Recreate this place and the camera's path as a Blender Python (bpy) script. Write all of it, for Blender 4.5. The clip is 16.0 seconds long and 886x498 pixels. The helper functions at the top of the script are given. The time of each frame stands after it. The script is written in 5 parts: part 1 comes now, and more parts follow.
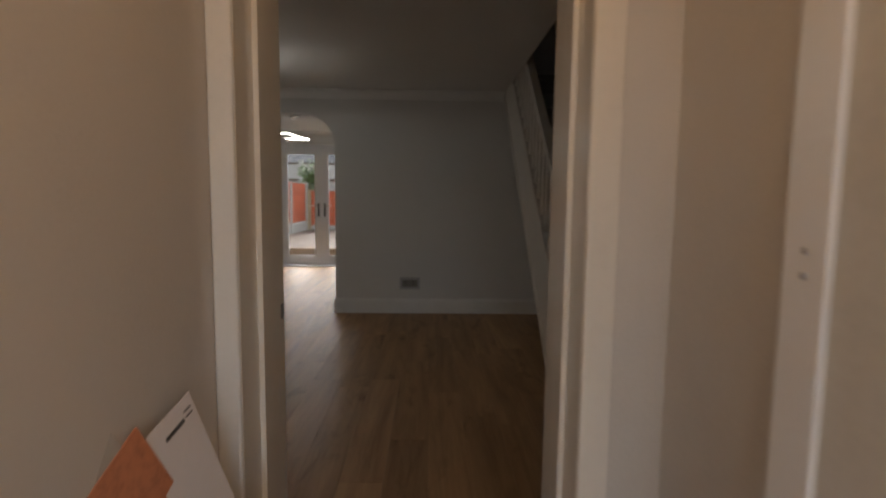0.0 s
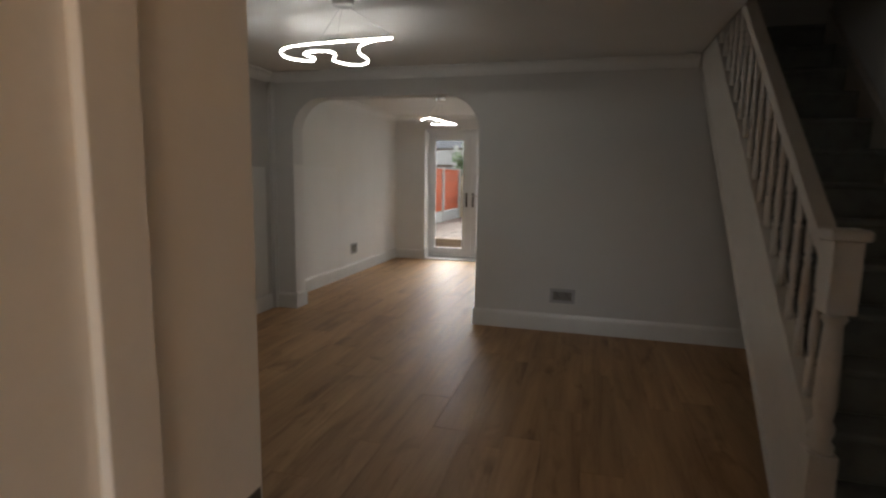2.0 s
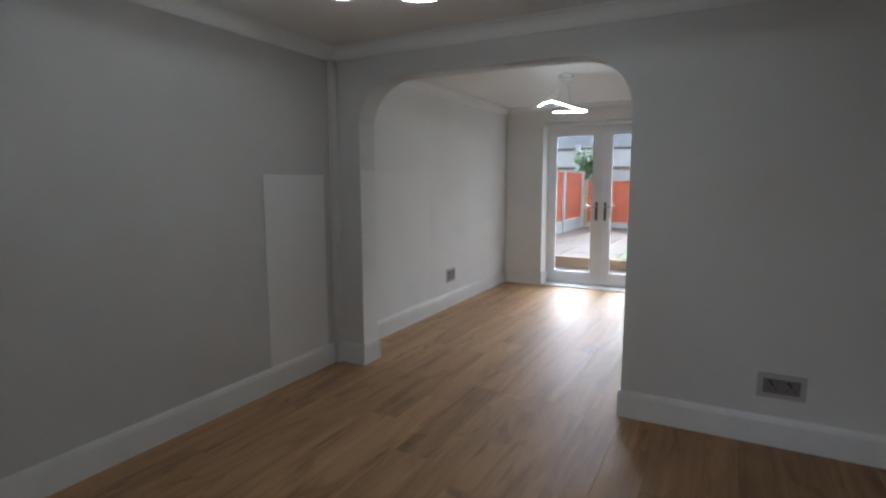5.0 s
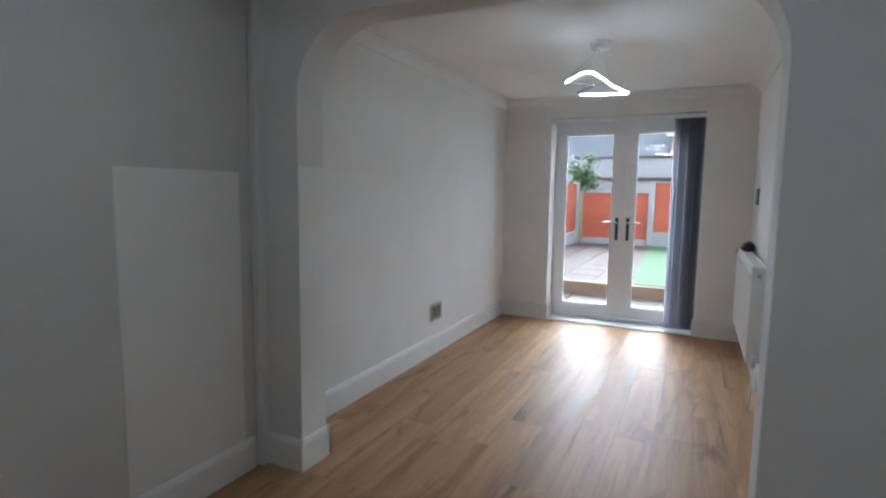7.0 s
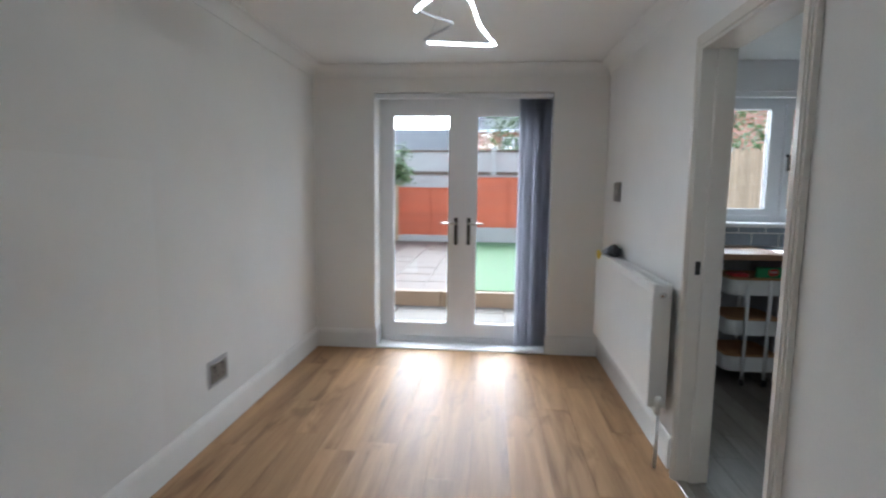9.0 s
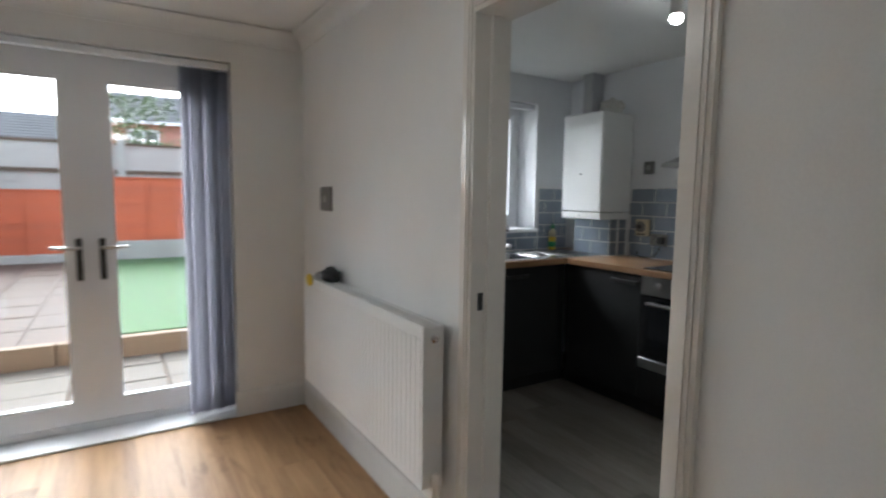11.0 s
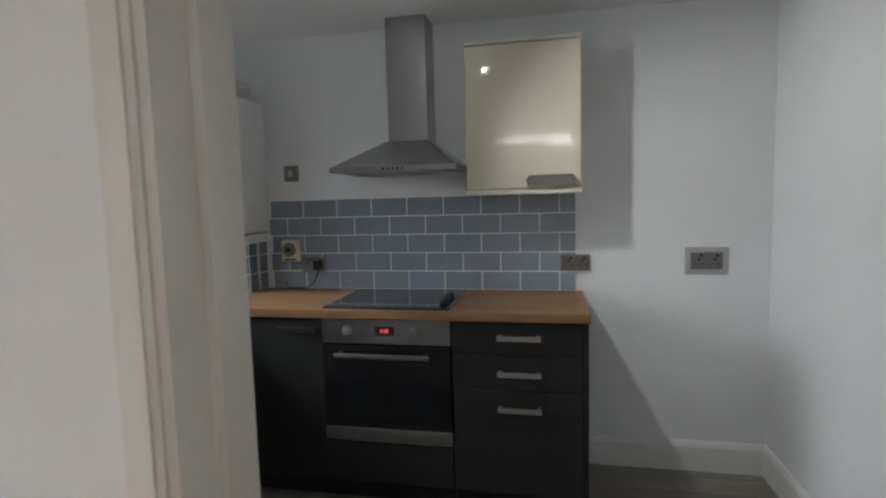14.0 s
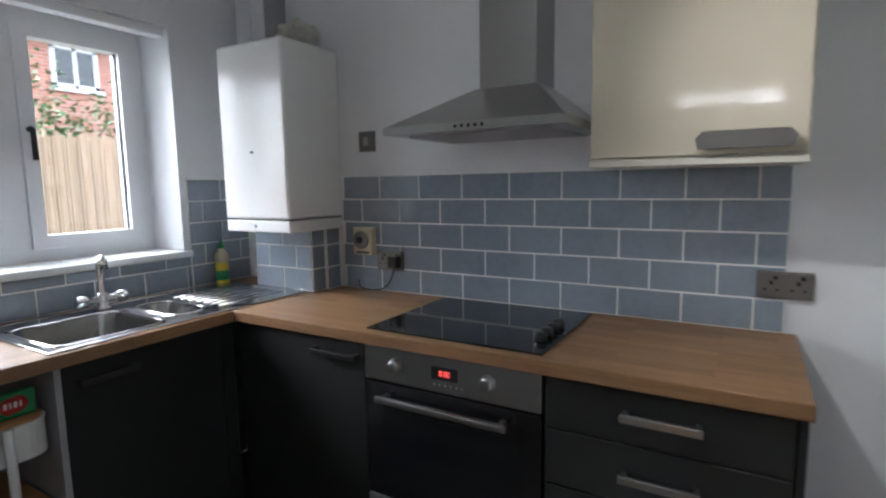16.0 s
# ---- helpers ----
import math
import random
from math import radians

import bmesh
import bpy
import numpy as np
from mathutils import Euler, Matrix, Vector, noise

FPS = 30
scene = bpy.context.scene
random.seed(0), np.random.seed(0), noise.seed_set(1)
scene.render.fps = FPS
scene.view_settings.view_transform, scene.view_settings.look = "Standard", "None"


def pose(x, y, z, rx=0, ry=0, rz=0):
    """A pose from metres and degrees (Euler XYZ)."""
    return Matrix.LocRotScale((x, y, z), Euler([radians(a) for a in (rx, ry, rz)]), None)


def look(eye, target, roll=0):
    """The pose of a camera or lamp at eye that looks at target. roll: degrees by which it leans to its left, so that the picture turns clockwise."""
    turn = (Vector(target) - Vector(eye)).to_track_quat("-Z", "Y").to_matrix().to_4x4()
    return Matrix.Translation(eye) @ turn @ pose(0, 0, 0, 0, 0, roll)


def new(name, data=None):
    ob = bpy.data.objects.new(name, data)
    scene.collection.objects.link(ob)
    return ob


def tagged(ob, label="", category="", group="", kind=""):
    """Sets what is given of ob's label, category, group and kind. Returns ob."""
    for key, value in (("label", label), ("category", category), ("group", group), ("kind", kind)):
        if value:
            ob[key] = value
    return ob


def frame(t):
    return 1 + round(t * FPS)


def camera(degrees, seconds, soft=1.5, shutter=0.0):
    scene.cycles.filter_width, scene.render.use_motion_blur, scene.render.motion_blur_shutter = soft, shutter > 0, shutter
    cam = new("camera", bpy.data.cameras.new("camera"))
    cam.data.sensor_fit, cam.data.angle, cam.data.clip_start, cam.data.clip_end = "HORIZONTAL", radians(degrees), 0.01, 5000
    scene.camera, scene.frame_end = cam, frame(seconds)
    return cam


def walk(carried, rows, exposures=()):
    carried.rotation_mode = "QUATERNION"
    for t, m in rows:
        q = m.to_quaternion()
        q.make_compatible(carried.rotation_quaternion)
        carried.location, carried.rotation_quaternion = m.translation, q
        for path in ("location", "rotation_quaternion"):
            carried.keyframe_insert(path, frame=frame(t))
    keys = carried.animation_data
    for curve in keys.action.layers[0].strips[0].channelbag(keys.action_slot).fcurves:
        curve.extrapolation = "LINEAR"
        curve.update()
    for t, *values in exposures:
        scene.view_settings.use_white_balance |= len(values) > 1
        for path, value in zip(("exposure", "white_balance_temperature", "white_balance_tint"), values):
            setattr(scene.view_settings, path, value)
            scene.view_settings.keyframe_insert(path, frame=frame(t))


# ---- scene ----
cam = camera(80.4, 16.0, soft=2.2, shutter=0.5)
PATH = [
    (0, (0.19, 0.007, 1.231), (0.242, 1.996, 1.032), 0.7),
    (0.5, (0.176, 0.282, 1.275), (0.101, 2.27, 1.064), 0.7),
    (1, (0.18, 0.485, 1.324), (-0.014, 2.462, 1.096), 0.8),
    (1.5, (0.18, 0.699, 1.33), (-0.166, 2.653, 1.078), 0.8),
    (2, (0.168, 0.884, 1.318), (-0.358, 2.795, 1.051), 0.9),
    (2.5, (0.151, 1.136, 1.314), (-0.546, 2.99, 1.038), 0.8),
    (3, (0.166, 1.375, 1.34), (-0.657, 3.176, 1.06), 0.6),
    (3.5, (0.125, 1.587, 1.327), (-0.781, 3.349, 1.058), 0.5),
    (4, (-0.019, 1.853, 1.333), (-0.953, 3.602, 1.069), 0.5),
    (4.2, (-0.08, 1.963, 1.352), (-1.016, 3.711, 1.087), -0.2),
    (6.5, (-0.821, 3.329, 1.345), (-1.737, 5.093, 1.125), 0.7),
    (7, (-0.999, 3.632, 1.323), (-1.868, 5.421, 1.108), 0.8),
    (7.5, (-1.141, 3.952, 1.327), (-1.919, 5.782, 1.109), 0.9),
    (8, (-1.282, 4.264, 1.316), (-1.908, 6.15, 1.09), 1.1),
    (8.2, (-1.339, 4.381, 1.331), (-1.885, 6.291, 1.1), 1.0),
    (10.5, (-1.535, 5.554, 1.317), (-0.808, 7.405, 1.106), 0.7),
    (11, (-1.579, 5.787, 1.347), (-0.521, 7.472, 1.146), 0.8),
    (11.5, (-1.563, 6.019, 1.365), (-0.221, 7.488, 1.168), 0.5),
    (12, (-1.538, 6.253, 1.363), (0.052, 7.452, 1.18), -0.1),
    (12.5, (-1.51, 6.472, 1.378), (0.251, 7.403, 1.199), -0.5),
    (13, (-1.365, 6.636, 1.393), (0.519, 7.283, 1.207), -1.0),
    (13.5, (-1.21, 6.745, 1.415), (0.729, 7.197, 1.228), -1.3),
    (14, (-1.043, 6.812, 1.4), (0.908, 7.213, 1.215), -1.5),
    (14.5, (-0.855, 6.84, 1.399), (1.082, 7.301, 1.203), -1.4),
    (15, (-0.643, 6.825, 1.378), (1.246, 7.447, 1.17), -1.1),
    (15.5, (-0.402, 6.792, 1.388), (1.418, 7.591, 1.163), -1.1),
    (16, (-0.13, 6.788, 1.379), (1.583, 7.791, 1.136), -0.9),
]
EXPOSURES = [(0.0, 2.0, 6750, 9), (0.5, 1.95, 7200, 10), (1.0, 2.1, 7150, 9), (2.0, 2.4, 6600, 7), (2.5, 2.52, 6200, 7), (3.5, 2.79, 5750, 7), (5.0, 2.85, 5550, 5), (7.5, 2.95, 5300, 4), (8.5, 2.95, 5400, 4), (10.5, 2.75, 5750, 5), (12.0, 2.75, 6050, 6), (13.0, 2.8, 6100, 7), (13.5, 2.9, 6050, 7), (14.5, 3.15, 5900, 6), (15.0, 3.2, 5750, 5), (16.0, 3.2, 5850, 9)]
walk(cam, [(t, look(eye, target, roll)) for t, eye, target, roll in PATH], EXPOSURES)
SKY, SUN, BULB, HALL, LED_POWER = 0.15, 0.5, 4.6, 1.5, 5.2

# ---- world and large lights ----
world = bpy.data.worlds.new("overcast")
scene.world = world
world.use_nodes = True
wn = world.node_tree
sky = wn.nodes.new("ShaderNodeTexSky")
sky.sky_type, sky.sun_disc = "NISHITA", False
sky.sun_elevation, sky.sun_rotation = radians(42), radians(-8)
sky.air_density, sky.dust_density, sky.ozone_density = 1.0, 3.0, 1.5
soft_sky = wn.nodes.new("ShaderNodeHueSaturation")
soft_sky.inputs["Saturation"].default_value = 0.3
wn.links.new(sky.outputs[0], soft_sky.inputs["Color"])
wn.links.new(soft_sky.outputs[0], wn.nodes["Background"].inputs[0])
wn.nodes["Background"].inputs[1].default_value = SKY


def lamp(name, kind, m, energy, color, **more):
    data = bpy.data.lights.new(name, kind)
    data.energy, data.color = energy, color
    ob = new(name, data)
    ob.matrix_world = m
    for key, value in more.items():
        if key == "angle":
            data.angle = value
        if key == "size":
            data.shadow_soft_size = value
    return ob


lamp("sun", "SUN", look((-4, 32, 20), (0, 5, 0)), SUN, (1, 0.97, 0.93), angle=radians(60))
spot = lamp("kitchen_spot_light", "SPOT", look((0.69, 7.33, 2.125), (1.2, 5.77, 1.1)), BULB, (1, 0.95, 0.87), size=0.03)
spot.data.spot_size, spot.data.spot_blend = radians(98), 1.0
lamp("hall_bulb_light", "POINT", pose(0.25, 0.05, 2.1), HALL, (1, 0.58, 0.27), size=0.06)


# ---- materials ----
def nodes(name):
    m = bpy.data.materials.new(name)
    m.use_nodes = True
    return m, m.node_tree, m.node_tree.nodes["Principled BSDF"]


def add(nt, kind, **values):
    n = nt.nodes.new(kind)
    for key, value in values.items():
        n.inputs[key].default_value = value
    return n


def coords(nt, scale=(1, 1, 1)):
    tc = nt.nodes.new("ShaderNodeNewGeometry")
    mp = nt.nodes.new("ShaderNodeMapping")
    mp.inputs["Scale"].default_value = scale
    nt.links.new(tc.outputs["Position"], mp.inputs["Vector"])
    return mp.outputs[0]


def ramp(nt, fac, stops):
    r = nt.nodes.new("ShaderNodeValToRGB")
    while len(r.color_ramp.elements) < len(stops):
        r.color_ramp.elements.new(0.5)
    for e, (p, c) in zip(r.color_ramp.elements, stops):
        e.position, e.color = p, (*c, 1)
    nt.links.new(fac, r.inputs[0])
    return r.outputs[0]


def bump(nt, bsdf, height, strength, distance):
    b = nt.nodes.new("ShaderNodeBump")
    b.inputs["Strength"].default_value, b.inputs["Distance"].default_value = strength, distance
    nt.links.new(height, b.inputs["Height"])
    nt.links.new(b.outputs[0], bsdf.inputs["Normal"])


def surface(name, color, rough=0.5, metal=0.0, vary=0.06, scale=3.0, fine=60.0, relief=0.1, stretch=(1, 1, 1), coat=0.0, stain=0.0):
    """Painted or plain surface: broad mottling, fine grain and a little relief."""
    m, nt, b = nodes(name)
    v = coords(nt, stretch)
    broad = add(nt, "ShaderNodeTexNoise", Scale=scale, Detail=4.0, Roughness=0.6)
    grain = add(nt, "ShaderNodeTexNoise", Scale=fine, Detail=3.0, Roughness=0.6)
    nt.links.new(v, broad.inputs["Vector"])
    nt.links.new(v, grain.inputs["Vector"])
    mixed = nt.nodes.new("ShaderNodeMix")
    mixed.inputs[0].default_value = 0.35
    nt.links.new(broad.outputs[0], mixed.inputs[2])
    nt.links.new(grain.outputs[0], mixed.inputs[3])
    lo = [max(0, c * (1 - vary * 2)) for c in color]
    hi = [min(1, c * (1 + vary)) for c in color]
    stops = [(0.3, lo), (0.5, color), (0.72, hi)]
    if stain:
        stops = [(0.2, [c * (1 - stain) for c in color])] + stops
    nt.links.new(ramp(nt, mixed.outputs[0], stops), b.inputs["Base Color"])
    b.inputs["Metallic"].default_value = metal
    mr = nt.nodes.new("ShaderNodeMapRange")
    mr.inputs["To Min"].default_value, mr.inputs["To Max"].default_value = max(0.02, rough * 0.85), min(1, rough * 1.15)
    nt.links.new(broad.outputs[0], mr.inputs["Value"])
    nt.links.new(mr.outputs[0], b.inputs["Roughness"])
    b.inputs["Coat Weight"].default_value = coat
    b.inputs["Coat Roughness"].default_value = 0.08
    if relief:
        bump(nt, b, mixed.outputs[0], relief, 0.01)
    return m


def wood(name, dark, light, rough=0.35, along="y", scale=1.0, grain=0.5, per_piece=0.25, patches=0.0, staves=0.0, gloss=0.5):
    """Timber or timber-print boards: long grain streaks, each piece a little different."""
    m, nt, b = nodes(name)
    st = {"x": (0.6, 9, 9), "y": (9, 0.6, 9), "z": (9, 9, 0.6)}[along]
    tc = nt.nodes.new("ShaderNodeNewGeometry")
    info = nt.nodes.new("ShaderNodeObjectInfo")
    shift = nt.nodes.new("ShaderNodeVectorMath")
    shift.operation = "SCALE"
    shift.inputs[0].default_value = (13.7, 7.3, 3.1)
    nt.links.new(info.outputs["Random"], shift.inputs["Scale"])
    moved = nt.nodes.new("ShaderNodeVectorMath")
    nt.links.new(tc.outputs["Position"], moved.inputs[0])
    nt.links.new(shift.outputs[0], moved.inputs[1])
    mp = nt.nodes.new("ShaderNodeMapping")
    mp.inputs["Scale"].default_value = [a * scale for a in st]
    nt.links.new(moved.outputs[0], mp.inputs["Vector"])
    wide = add(nt, "ShaderNodeTexNoise", Scale=1.3, Detail=6.0, Roughness=0.65, Distortion=0.6)
    fine = add(nt, "ShaderNodeTexNoise", Scale=9.0, Detail=5.0, Roughness=0.7, Distortion=0.3)
    for n in (wide, fine):
        nt.links.new(mp.outputs[0], n.inputs["Vector"])
    mixed = nt.nodes.new("ShaderNodeMix")
    mixed.inputs[0].default_value = grain
    nt.links.new(wide.outputs[0], mixed.inputs[2])
    nt.links.new(fine.outputs[0], mixed.inputs[3])
    mid = [(a + c) / 2 for a, c in zip(dark, light)]
    col = ramp(nt, mixed.outputs[0], [(0.3, dark), (0.48, mid), (0.7, light)])
    hsv = nt.nodes.new("ShaderNodeHueSaturation")
    nt.links.new(col, hsv.inputs["Color"])
    mr = nt.nodes.new("ShaderNodeMapRange")
    mr.inputs["To Min"].default_value, mr.inputs["To Max"].default_value = 1 - per_piece, 1 + per_piece * 0.6
    nt.links.new(info.outputs["Random"], mr.inputs["Value"])
    nt.links.new(mr.outputs[0], hsv.inputs["Value"])
    out = hsv.outputs[0]
    if patches:
        knots = add(nt, "ShaderNodeTexNoise", Scale=2.6, Detail=3.0, Roughness=0.55, Distortion=1.2)
        mp2 = nt.nodes.new("ShaderNodeMapping")
        mp2.inputs["Scale"].default_value = {"x": (0.55, 2, 2), "y": (2, 0.55, 2), "z": (2, 2, 0.55)}[along]
        nt.links.new(moved.outputs[0], mp2.inputs["Vector"])
        nt.links.new(mp2.outputs[0], knots.inputs["Vector"])
        f = ramp(nt, knots.outputs[0], [(0.0, (0, 0, 0)), (0.56, (0, 0, 0)), (0.74, (1, 1, 1))])
        dk = nt.nodes.new("ShaderNodeMix")
        dk.data_type, dk.blend_type = "RGBA", "MULTIPLY"
        sc = nt.nodes.new("ShaderNodeMath")
        sc.operation = "MULTIPLY"
        sc.inputs[1].default_value = patches
        nt.links.new(f, sc.inputs[0])
        nt.links.new(sc.outputs[0], dk.inputs[0])
        nt.links.new(out, dk.inputs[6])
        dk.inputs[7].default_value = (0.42, 0.36, 0.31, 1)
        out = dk.outputs[2]
    if staves:
        # narrow finger-jointed strips of slightly different tone
        sx = nt.nodes.new("ShaderNodeSeparateXYZ")
        nt.links.new(tc.outputs["Position"], sx.inputs[0])
        cx = nt.nodes.new("ShaderNodeCombineXYZ")
        nt.links.new(sx.outputs["xyz".index(along)], cx.inputs[0])
        nt.links.new(sx.outputs[1 - "xyz".index(along)], cx.inputs[1])
        br = nt.nodes.new("ShaderNodeTexBrick")
        br.offset = 0.37
        for key, value in (("Scale", 1.0), ("Brick Width", 0.38), ("Row Height", 0.042), ("Mortar Size", 0.0006), ("Color1", (1, 1, 1, 1)), ("Color2", (1 - staves, 1 - staves * 1.1, 1 - staves * 1.25, 1)), ("Mortar", (0.6, 0.52, 0.45, 1))):
            br.inputs[key].default_value = value
        nt.links.new(cx.outputs[0], br.inputs["Vector"])
        sm = nt.nodes.new("ShaderNodeMix")
        sm.data_type, sm.blend_type = "RGBA", "MULTIPLY"
        sm.inputs[0].default_value = 1
        nt.links.new(out, sm.inputs[6])
        nt.links.new(br.outputs[0], sm.inputs[7])
        out = sm.outputs[2]
    nt.links.new(out, b.inputs["Base Color"])
    rr = nt.nodes.new("ShaderNodeMapRange")
    rr.inputs["To Min"].default_value, rr.inputs["To Max"].default_value = rough * 0.8, rough * 1.25
    nt.links.new(wide.outputs[0], rr.inputs["Value"])
    nt.links.new(rr.outputs[0], b.inputs["Roughness"])
    b.inputs["Specular IOR Level"].default_value = gloss
    bump(nt, b, fine.outputs[0], 0.08, 0.004)
    return m


def glowing(name, color, strength):
    m, nt, b = nodes(name)
    b.inputs["Base Color"].default_value = (0.8, 0.8, 0.8, 1)
    b.inputs["Emission Color"].default_value = (*color, 1)
    b.inputs["Emission Strength"].default_value = strength
    return m


def glass(name):
    m, nt, b = nodes(name)
    b.inputs["Base Color"].default_value = (0.97, 0.98, 0.98, 1)
    b.inputs["Transmission Weight"].default_value = 1
    b.inputs["Roughness"].default_value = 0
    b.inputs["IOR"].default_value = 1.45
    return m


def brickwork(name, c1, c2, mortar, w=0.225, h=0.075):
    m, nt, b = nodes(name)
    tc = nt.nodes.new("ShaderNodeNewGeometry")
    sp = nt.nodes.new("ShaderNodeSeparateXYZ")
    nt.links.new(tc.outputs["Position"], sp.inputs[0])
    cb = nt.nodes.new("ShaderNodeCombineXYZ")
    nt.links.new(sp.outputs[0], cb.inputs[0])
    nt.links.new(sp.outputs[2], cb.inputs[1])
    br = nt.nodes.new("ShaderNodeTexBrick")
    br.inputs["Scale"].default_value = 1
    br.inputs["Brick Width"].default_value, br.inputs["Row Height"].default_value = w, h
    br.inputs["Mortar Size"].default_value = 0.008
    for key, c in (("Color1", c1), ("Color2", c2), ("Mortar", mortar)):
        br.inputs[key].default_value = (*c, 1)
    nt.links.new(cb.outputs[0], br.inputs["Vector"])
    nt.links.new(br.outputs[0], b.inputs["Base Color"])
    b.inputs["Roughness"].default_value = 0.9
    bump(nt, b, br.outputs["Fac"], -0.4, 0.01)
    return m


WALL = surface("grey_emulsion", (0.70, 0.695, 0.685), 0.75, vary=0.03, scale=1.6, fine=140, relief=0.05)
# living room west wall: WALL's grey, a step darker
WALL_WEST = surface("darker_grey_emulsion", (0.61, 0.60, 0.585), 0.75, vary=0.04, scale=1.6, fine=140, relief=0.05)
WALL_PALE = surface("pale_grey_emulsion", (0.80, 0.795, 0.78), 0.7, vary=0.03, scale=1.6, fine=140, relief=0.05)
WALL_PATCH = surface("pale_patch_emulsion", (0.82, 0.82, 0.81), 0.7, vary=0.03, scale=1.6, fine=140, relief=0.05)
WALL_K = surface("pale_kitchen_emulsion", (0.76, 0.77, 0.79), 0.7, vary=0.03, scale=1.6, fine=140, relief=0.05)
HALL_WALL = surface("hall_emulsion", (0.62, 0.59, 0.56), 0.7, vary=0.04, scale=2.0, fine=140, relief=0.06, stain=0.12)
CEIL = surface("ceiling_emulsion", (0.80, 0.80, 0.79), 0.85, vary=0.03, scale=1.2, fine=110, relief=0.06)
GLOSS = surface("white_gloss_paint", (0.78, 0.78, 0.77), 0.22, vary=0.03, scale=5, fine=60, relief=0.06)
GLOSS_OLD = surface("cream_aged_gloss", (0.78, 0.75, 0.70), 0.22, vary=0.03, scale=3, fine=40, relief=0.025)
PVC = surface("white_pvc", (0.82, 0.83, 0.85), 0.3, vary=0.02, scale=4, fine=80, relief=0.03)
OAK = wood("oak_laminate", (0.225, 0.118, 0.053), (0.53, 0.328, 0.168), rough=0.49, along="y", scale=0.75, grain=0.2, per_piece=0.15, patches=0.75, gloss=0.28)
GREYWOOD = wood("grey_vinyl_plank", (0.13, 0.114, 0.096), (0.31, 0.28, 0.24), rough=0.42, along="y", per_piece=0.25, patches=0.3)
JOINT = surface("dark_floor_joint", (0.06, 0.035, 0.02), 0.7, relief=0)
CARPET = surface("charcoal_carpet", (0.29, 0.31, 0.30), 0.95, vary=0.2, scale=8, fine=260, relief=0.6)
STEEL = surface("brushed_steel", (0.43, 0.43, 0.43), 0.3, 1.0, vary=0.02, scale=2, fine=90, relief=0.008)
SINKSTEEL = surface("polished_sink_steel", (0.46, 0.46, 0.46), 0.17, 1.0, vary=0.03, scale=2, fine=120, relief=0.006)
CHROME = surface("chrome", (0.75, 0.75, 0.76), 0.1, 1.0, vary=0.02, relief=0)
SATIN = surface("satin_nickel", (0.48, 0.46, 0.43), 0.35, 1.0, vary=0.04, relief=0.02)
BRASS = surface("brass", (0.62, 0.43, 0.16), 0.3, 1.0, vary=0.05, relief=0.02)
DARKMETAL = surface("dark_brushed_metal", (0.075, 0.072, 0.07), 0.38, 0.9, vary=0.05, fine=120, relief=0.03)
PLATE = surface("brushed_grey_plate", (0.22, 0.21, 0.20), 0.4, 0.8, vary=0.05, fine=120, relief=0.03)
BLACK = surface("black_plastic", (0.015, 0.015, 0.016), 0.4, vary=0.1, relief=0.02)
HOBGLASS = surface("black_ceramic_glass", (0.008, 0.009, 0.011), 0.06, vary=0.05, relief=0, coat=0.4)
OVENGLASS = surface("oven_glass", (0.012, 0.012, 0.013), 0.1, vary=0.05, relief=0)
CHARCOAL = surface("charcoal_door", (0.015, 0.0155, 0.0155), 0.52, vary=0.06, scale=6, fine=120, relief=0.04)
CREAM = surface("cream_gloss_door", (0.66, 0.60, 0.48), 0.09, vary=0.02, scale=3, fine=60, relief=0.01, coat=0.5)
CREAM_SIDE = surface("cream_carcass", (0.72, 0.69, 0.60), 0.4, vary=0.02, relief=0.02)
TILE = surface("grey_blue_glaze", (0.255, 0.297, 0.352), 0.16, vary=0.08, scale=5, fine=40, relief=0.03, coat=0.3)
GROUT = surface("pale_grout", (0.82, 0.82, 0.81), 0.9, vary=0.05, fine=200, relief=0.1)
WORKTOP = wood("oak_worktop", (0.20, 0.102, 0.046), (0.40, 0.235, 0.118), rough=0.4, along="y", per_piece=0.0, grain=0.6, staves=0.3)
WORKTOP_X = wood("oak_worktop_return", (0.20, 0.102, 0.046), (0.40, 0.235, 0.118), rough=0.4, along="x", per_piece=0.0, grain=0.6, staves=0.3)
ENAMEL = surface("white_enamel", (0.83, 0.83, 0.82), 0.18, vary=0.015, scale=3, relief=0.01)
RADWHITE = surface("radiator_enamel", (0.80, 0.80, 0.79), 0.3, vary=0.02, scale=3, relief=0.02)
BLIND = surface("slate_blue_fabric", (0.42, 0.42, 0.47), 0.85, vary=0.08, fine=300, relief=0.2)
cloth = BLIND.node_tree
mixer, thin = cloth.nodes.new("ShaderNodeMixShader"), add(cloth, "ShaderNodeBsdfTranslucent", Color=(0.50, 0.50, 0.55, 1))
mixer.inputs[0].default_value = 0.5
cloth.links.new(cloth.nodes["Principled BSDF"].outputs[0], mixer.inputs[1])
cloth.links.new(thin.outputs[0], mixer.inputs[2])
cloth.links.new(mixer.outputs[0], cloth.nodes["Material Output"].inputs["Surface"])
GLASS = glass("window_glass")
LED = glowing("led_white", (1.0, 0.97, 0.92), LED_POWER)
BULBGLOW = glowing("bulb_glow", (1.0, 0.97, 0.92), 9)
REDGLOW = glowing("clock_red", (1.0, 0.02, 0.01), 0.16)
FENCE = wood("red_cedar_stain", (0.30, 0.056, 0.022), (0.50, 0.12, 0.048), rough=0.7, along="x", per_piece=0.15)
CONCRETE = surface("pale_concrete", (0.34, 0.335, 0.31), 0.9, vary=0.12, scale=3, fine=50, relief=0.3, stain=0.2)
